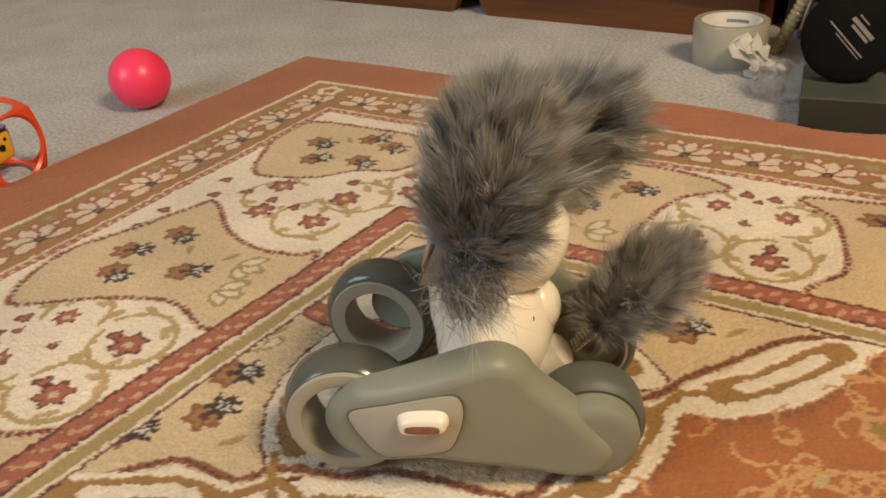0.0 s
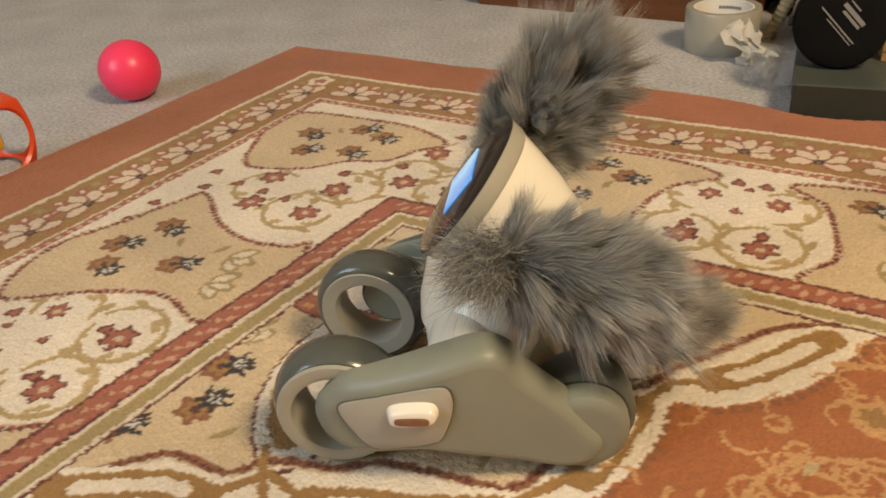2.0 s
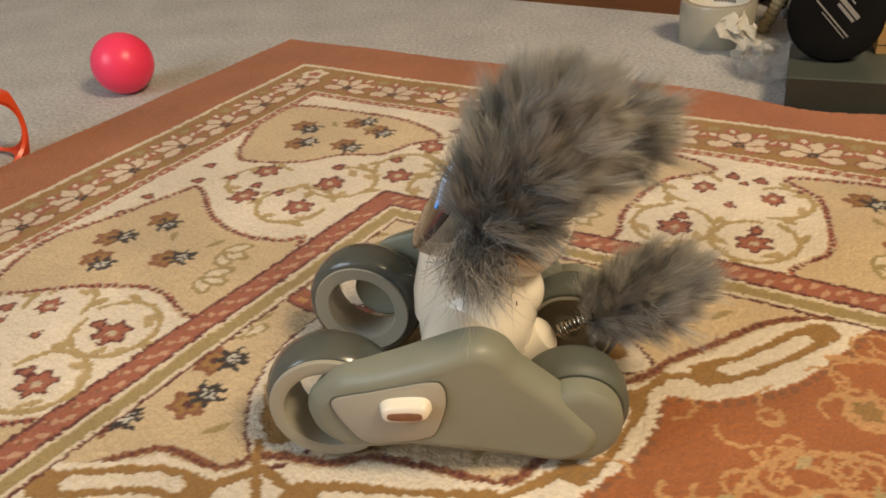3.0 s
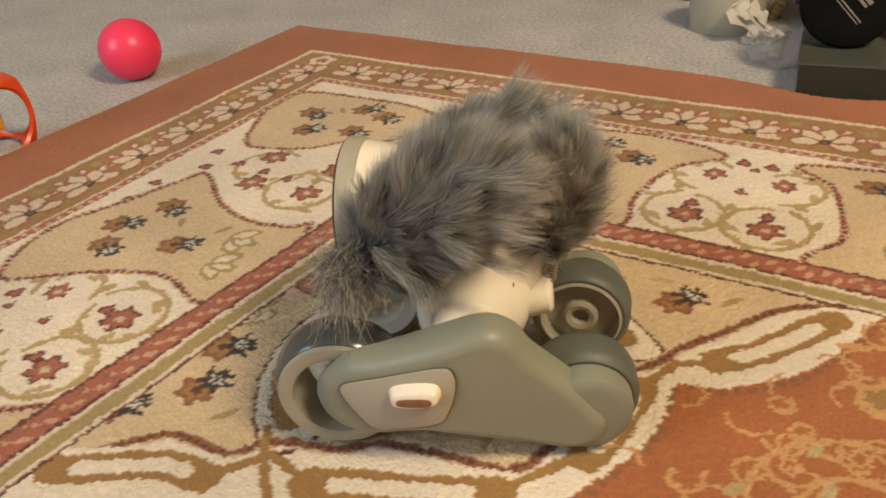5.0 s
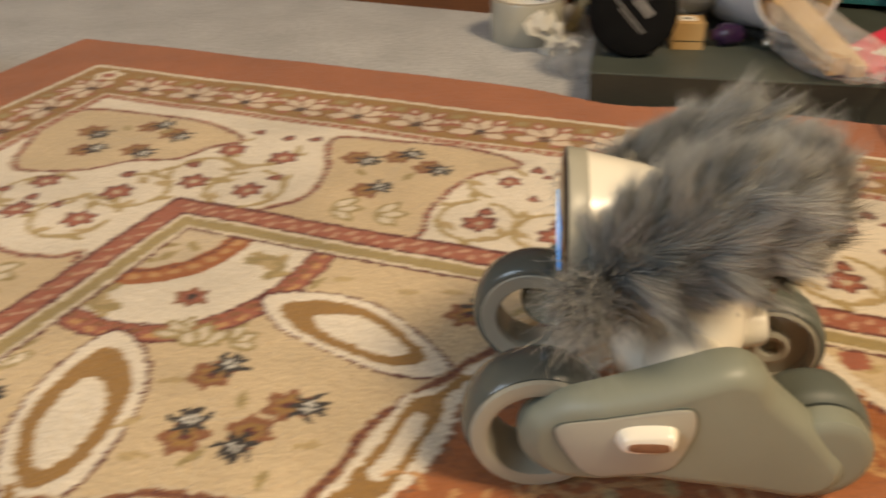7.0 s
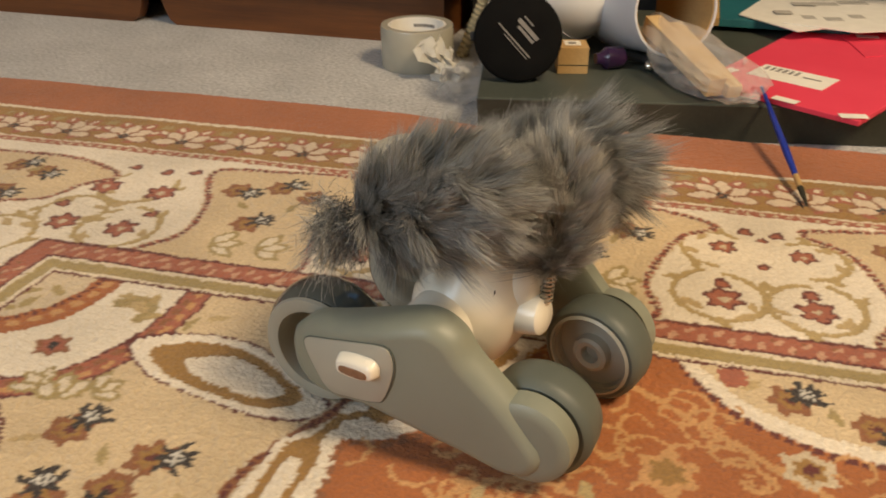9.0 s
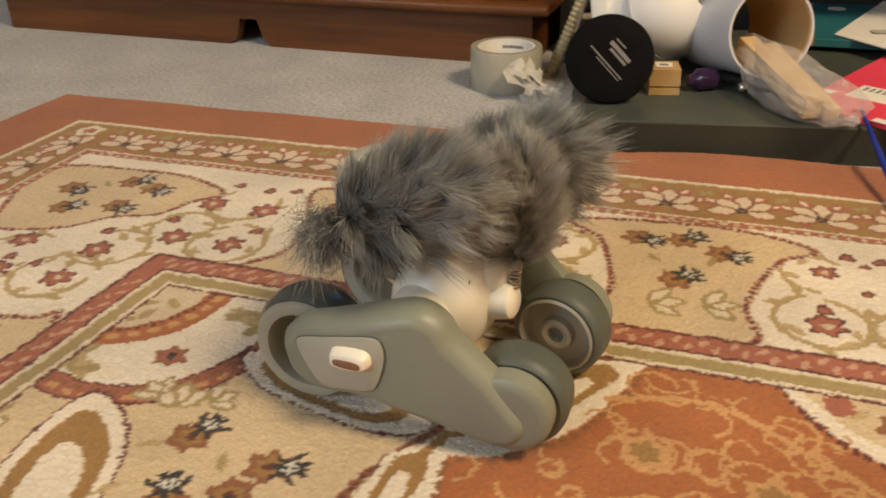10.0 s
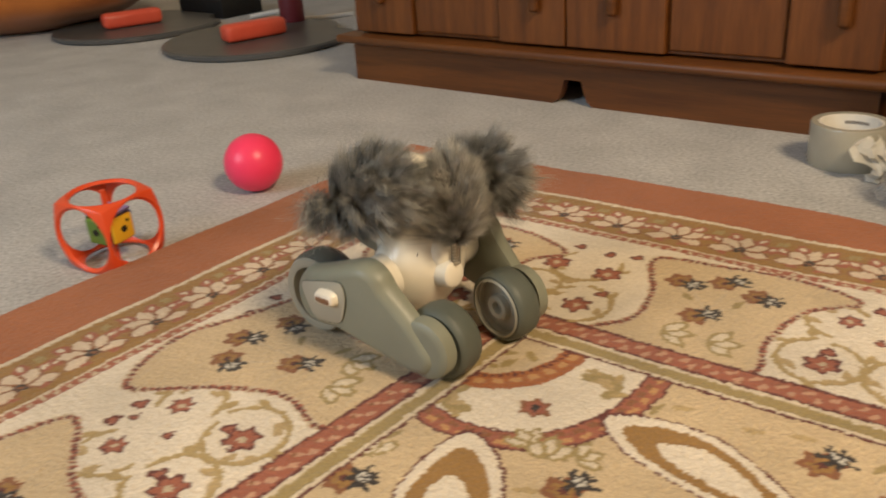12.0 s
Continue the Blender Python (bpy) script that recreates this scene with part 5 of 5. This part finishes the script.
# ---- what moves ----
def motions():
    base = [(0.0, 0.5112, -0.4790, -155.4), (5.55, 0.5112, -0.4790, -155.4), (5.8, 0.5225, -0.4740, -156.0), (6.0, 0.5561, -0.4594, -157.4), (6.2, 0.597, -0.443, -158.6), (6.5, 0.6583, -0.4245, -160.2), (6.8, 0.703, -0.407, -162.2), (7.0, 0.724, -0.400, -163.6), (7.2, 0.736, -0.3955, -165.6), (7.9, 0.736, -0.381, -181.0), (8.8, 0.6925, -0.3582, -197.3), (9.0, 0.6762, -0.3555, -196.2), (9.5, 0.6384, -0.3488, -192.8), (10.0, 0.5922, -0.3485, -185.6), (10.5, 0.5328, -0.3557, -178.5), (11.0, 0.4545, -0.361, -178.0), (11.5, 0.3709, -0.3619, -181.4), (12.0, 0.2626, -0.3463, -186.1)]
    walk(R["bot"], [(t, pose(x, y, 0.012, 0, 0, a)) for t, x, y, a in base])
    # wheels roll with the way that the robot makes
    def at(t):
        for p, q in zip(base, base[1:]):
            if p[0] <= t <= q[0]:
                f = (t - p[0]) / (q[0] - p[0])
                return [u + (v - u) * f for u, v in zip(p, q)]
        return list(base[-1])

    for w, r, hub in R["wheels"]:
        turn, rows, last = 0.0, [], at(0.0)
        for k in range(121):
            now = at(k / 10)
            h = radians(now[3])
            turn += math.degrees(((now[1] - last[1]) * math.cos(h) + (now[2] - last[2]) * math.sin(h)) / r)
            rows.append((k / 10, hub @ pose(0, 0, 0, 0, turn, 0)))
            last = now
        walk(w, rows)
    # the head hangs forwards for the drive back
    forth = lambda t: min(1.0, max(0.0, (t - 7.2) / 1.6))
    mount = lambda t: float(np.interp(t, (3.2, 4.4, 7.2, 8.8), (0.0, 0.009, 0.009, 0.018)))
    # head: time, x, z of its middle, degrees that the face looks up
    head = [(0.0, -0.013, 0.121, 22), (0.2, -0.014, 0.121, 23), (0.4, -0.022, 0.124, 34), (0.55, -0.027, 0.124, 38), (1.0, -0.027, 0.124, 38), (1.2, -0.027, 0.124, 38), (2.3, -0.027, 0.124, 37), (2.5, -0.021, 0.123, 31), (2.68, -0.014, 0.122, 24), (3.0, -0.026, 0.124, 37), (3.2, -0.026, 0.124, 36), (3.8, -0.005, 0.126, 24), (4.4, 0.030, 0.116, 2), (4.8, 0.031, 0.113, -2), (5.2, 0.032, 0.113, -3), (5.5, 0.036, 0.109, -8), (5.8, 0.032, 0.112, -2), (6.5, 0.030, 0.112, -2), (7.2, 0.026, 0.112, -2), (8.0, 0.030, 0.116, -14), (8.8, 0.023, 0.117, -28), (12.0, 0.023, 0.117, -28)]
    walk(R["head"], [(t, pose(x - 0.004 - 0.010 * forth(t), 0, z + 0.005 - 0.001 * forth(t), 0, -a, 0)) for t, x, z, a in head])
    neck = []
    for t, x, z, a in head:
        neck.append((t, pose(-0.008, 0, 0.073, 0, math.degrees(math.atan2(x * 0.8 + 0.008, z - 0.073)), 0)))
    walk(R["neck"], neck)

    def up(t):
        for p, q in zip(head, head[1:]):
            if p[0] <= t <= q[0]:
                return p[3] + (q[3] - p[3]) * (t - p[0]) / (q[0] - p[0])
        return head[-1][3]

    # ears: time, the way that they point (90 up, 180 back)
    near = [(0.0, 104), (0.2, 106), (0.4, 124), (0.55, 140), (0.95, 140), (1.1, 165), (1.2, 196), (1.6, 200), (2.1, 199), (2.35, 196), (2.5, 150), (2.66, 98), (2.75, 98), (3.0, 119), (3.2, 121), (3.8, 130), (4.4, 148), (4.8, 147), (5.2, 146), (5.4, 144), (5.5, 128), (5.6, 143), (5.9, 147), (7.2, 150), (8.0, 152), (8.8, 155), (12.0, 155)]
    farr = [(0.0, 144), (0.2, 144), (0.4, 156), (0.55, 164), (0.95, 162), (1.2, 120), (1.4, 126), (2.3, 127), (2.5, 150), (2.7, 166), (3.0, 164), (3.2, 160), (3.8, 150), (4.4, 162), (4.8, 164), (5.4, 161), (5.5, 147), (5.6, 161), (5.9, 163), (7.2, 163), (8.8, 167), (12.0, 167)]
    walk(R["ear_near"], [(t, pose(0.008 + mount(t), 0.041, -0.001 + 0.014 * forth(t), 0, -(a - up(t)), 0)) for t, a in near])
    walk(R["ear_far"], [(t, pose(0.007, -0.041, -0.003 + 0.004 * forth(t), 0, -(a - up(t)), 0)) for t, a in farr])
    # tail: time, the way that it points, swing to the side
    tail = [(0.0, 131, 0), (0.2, 132, 0), (0.4, 143, 0), (0.6, 166, 0), (0.8, 168, 0), (1.0, 154, 0), (1.2, 163, 2), (1.6, 168, 2), (2.1, 166, 0), (2.3, 163, 0), (2.5, 153, 0), (2.7, 143, 0), (3.0, 152, 0), (3.2, 150, 0), (3.8, 128, 0), (4.4, 105, 0), (4.8, 97, 0), (5.2, 95, 0), (5.4, 94, 0), (5.5, 84, 4), (5.62, 114, -5), (5.8, 98, 0), (6.3, 94, 2), (7.2, 96, 0), (8.8, 93, 0), (9.5, 93, 1), (10.5, 92, -1), (11.2, 92, 1), (12.0, 92, 0)]
    # the tail mount sinks while the body sits back
    low = lambda t: 1.0 if t <= 3.2 else 0.0 if t >= 4.4 else (4.4 - t) / 1.2
    walk(R["tail"], [(t, pose(-0.051 - 0.010 * low(t), 0, 0.076 - 0.027 * low(t), 0, -a, s)) for t, a, s in tail])
    walk(R["body"], [(t, pose(-0.007 * low(t), 0, -0.003 * low(t))) for t in (0.0, 3.2, 3.8, 4.4, 12.0)])
    walk(R["knob"], [(t, pose(-0.037 - 0.006 * low(t), 0.003, 0.066 - 0.026 * low(t), 0, -84 + 30 * low(t), 0)) for t in (0.0, 3.2, 3.8, 4.4, 12.0)])


motions()
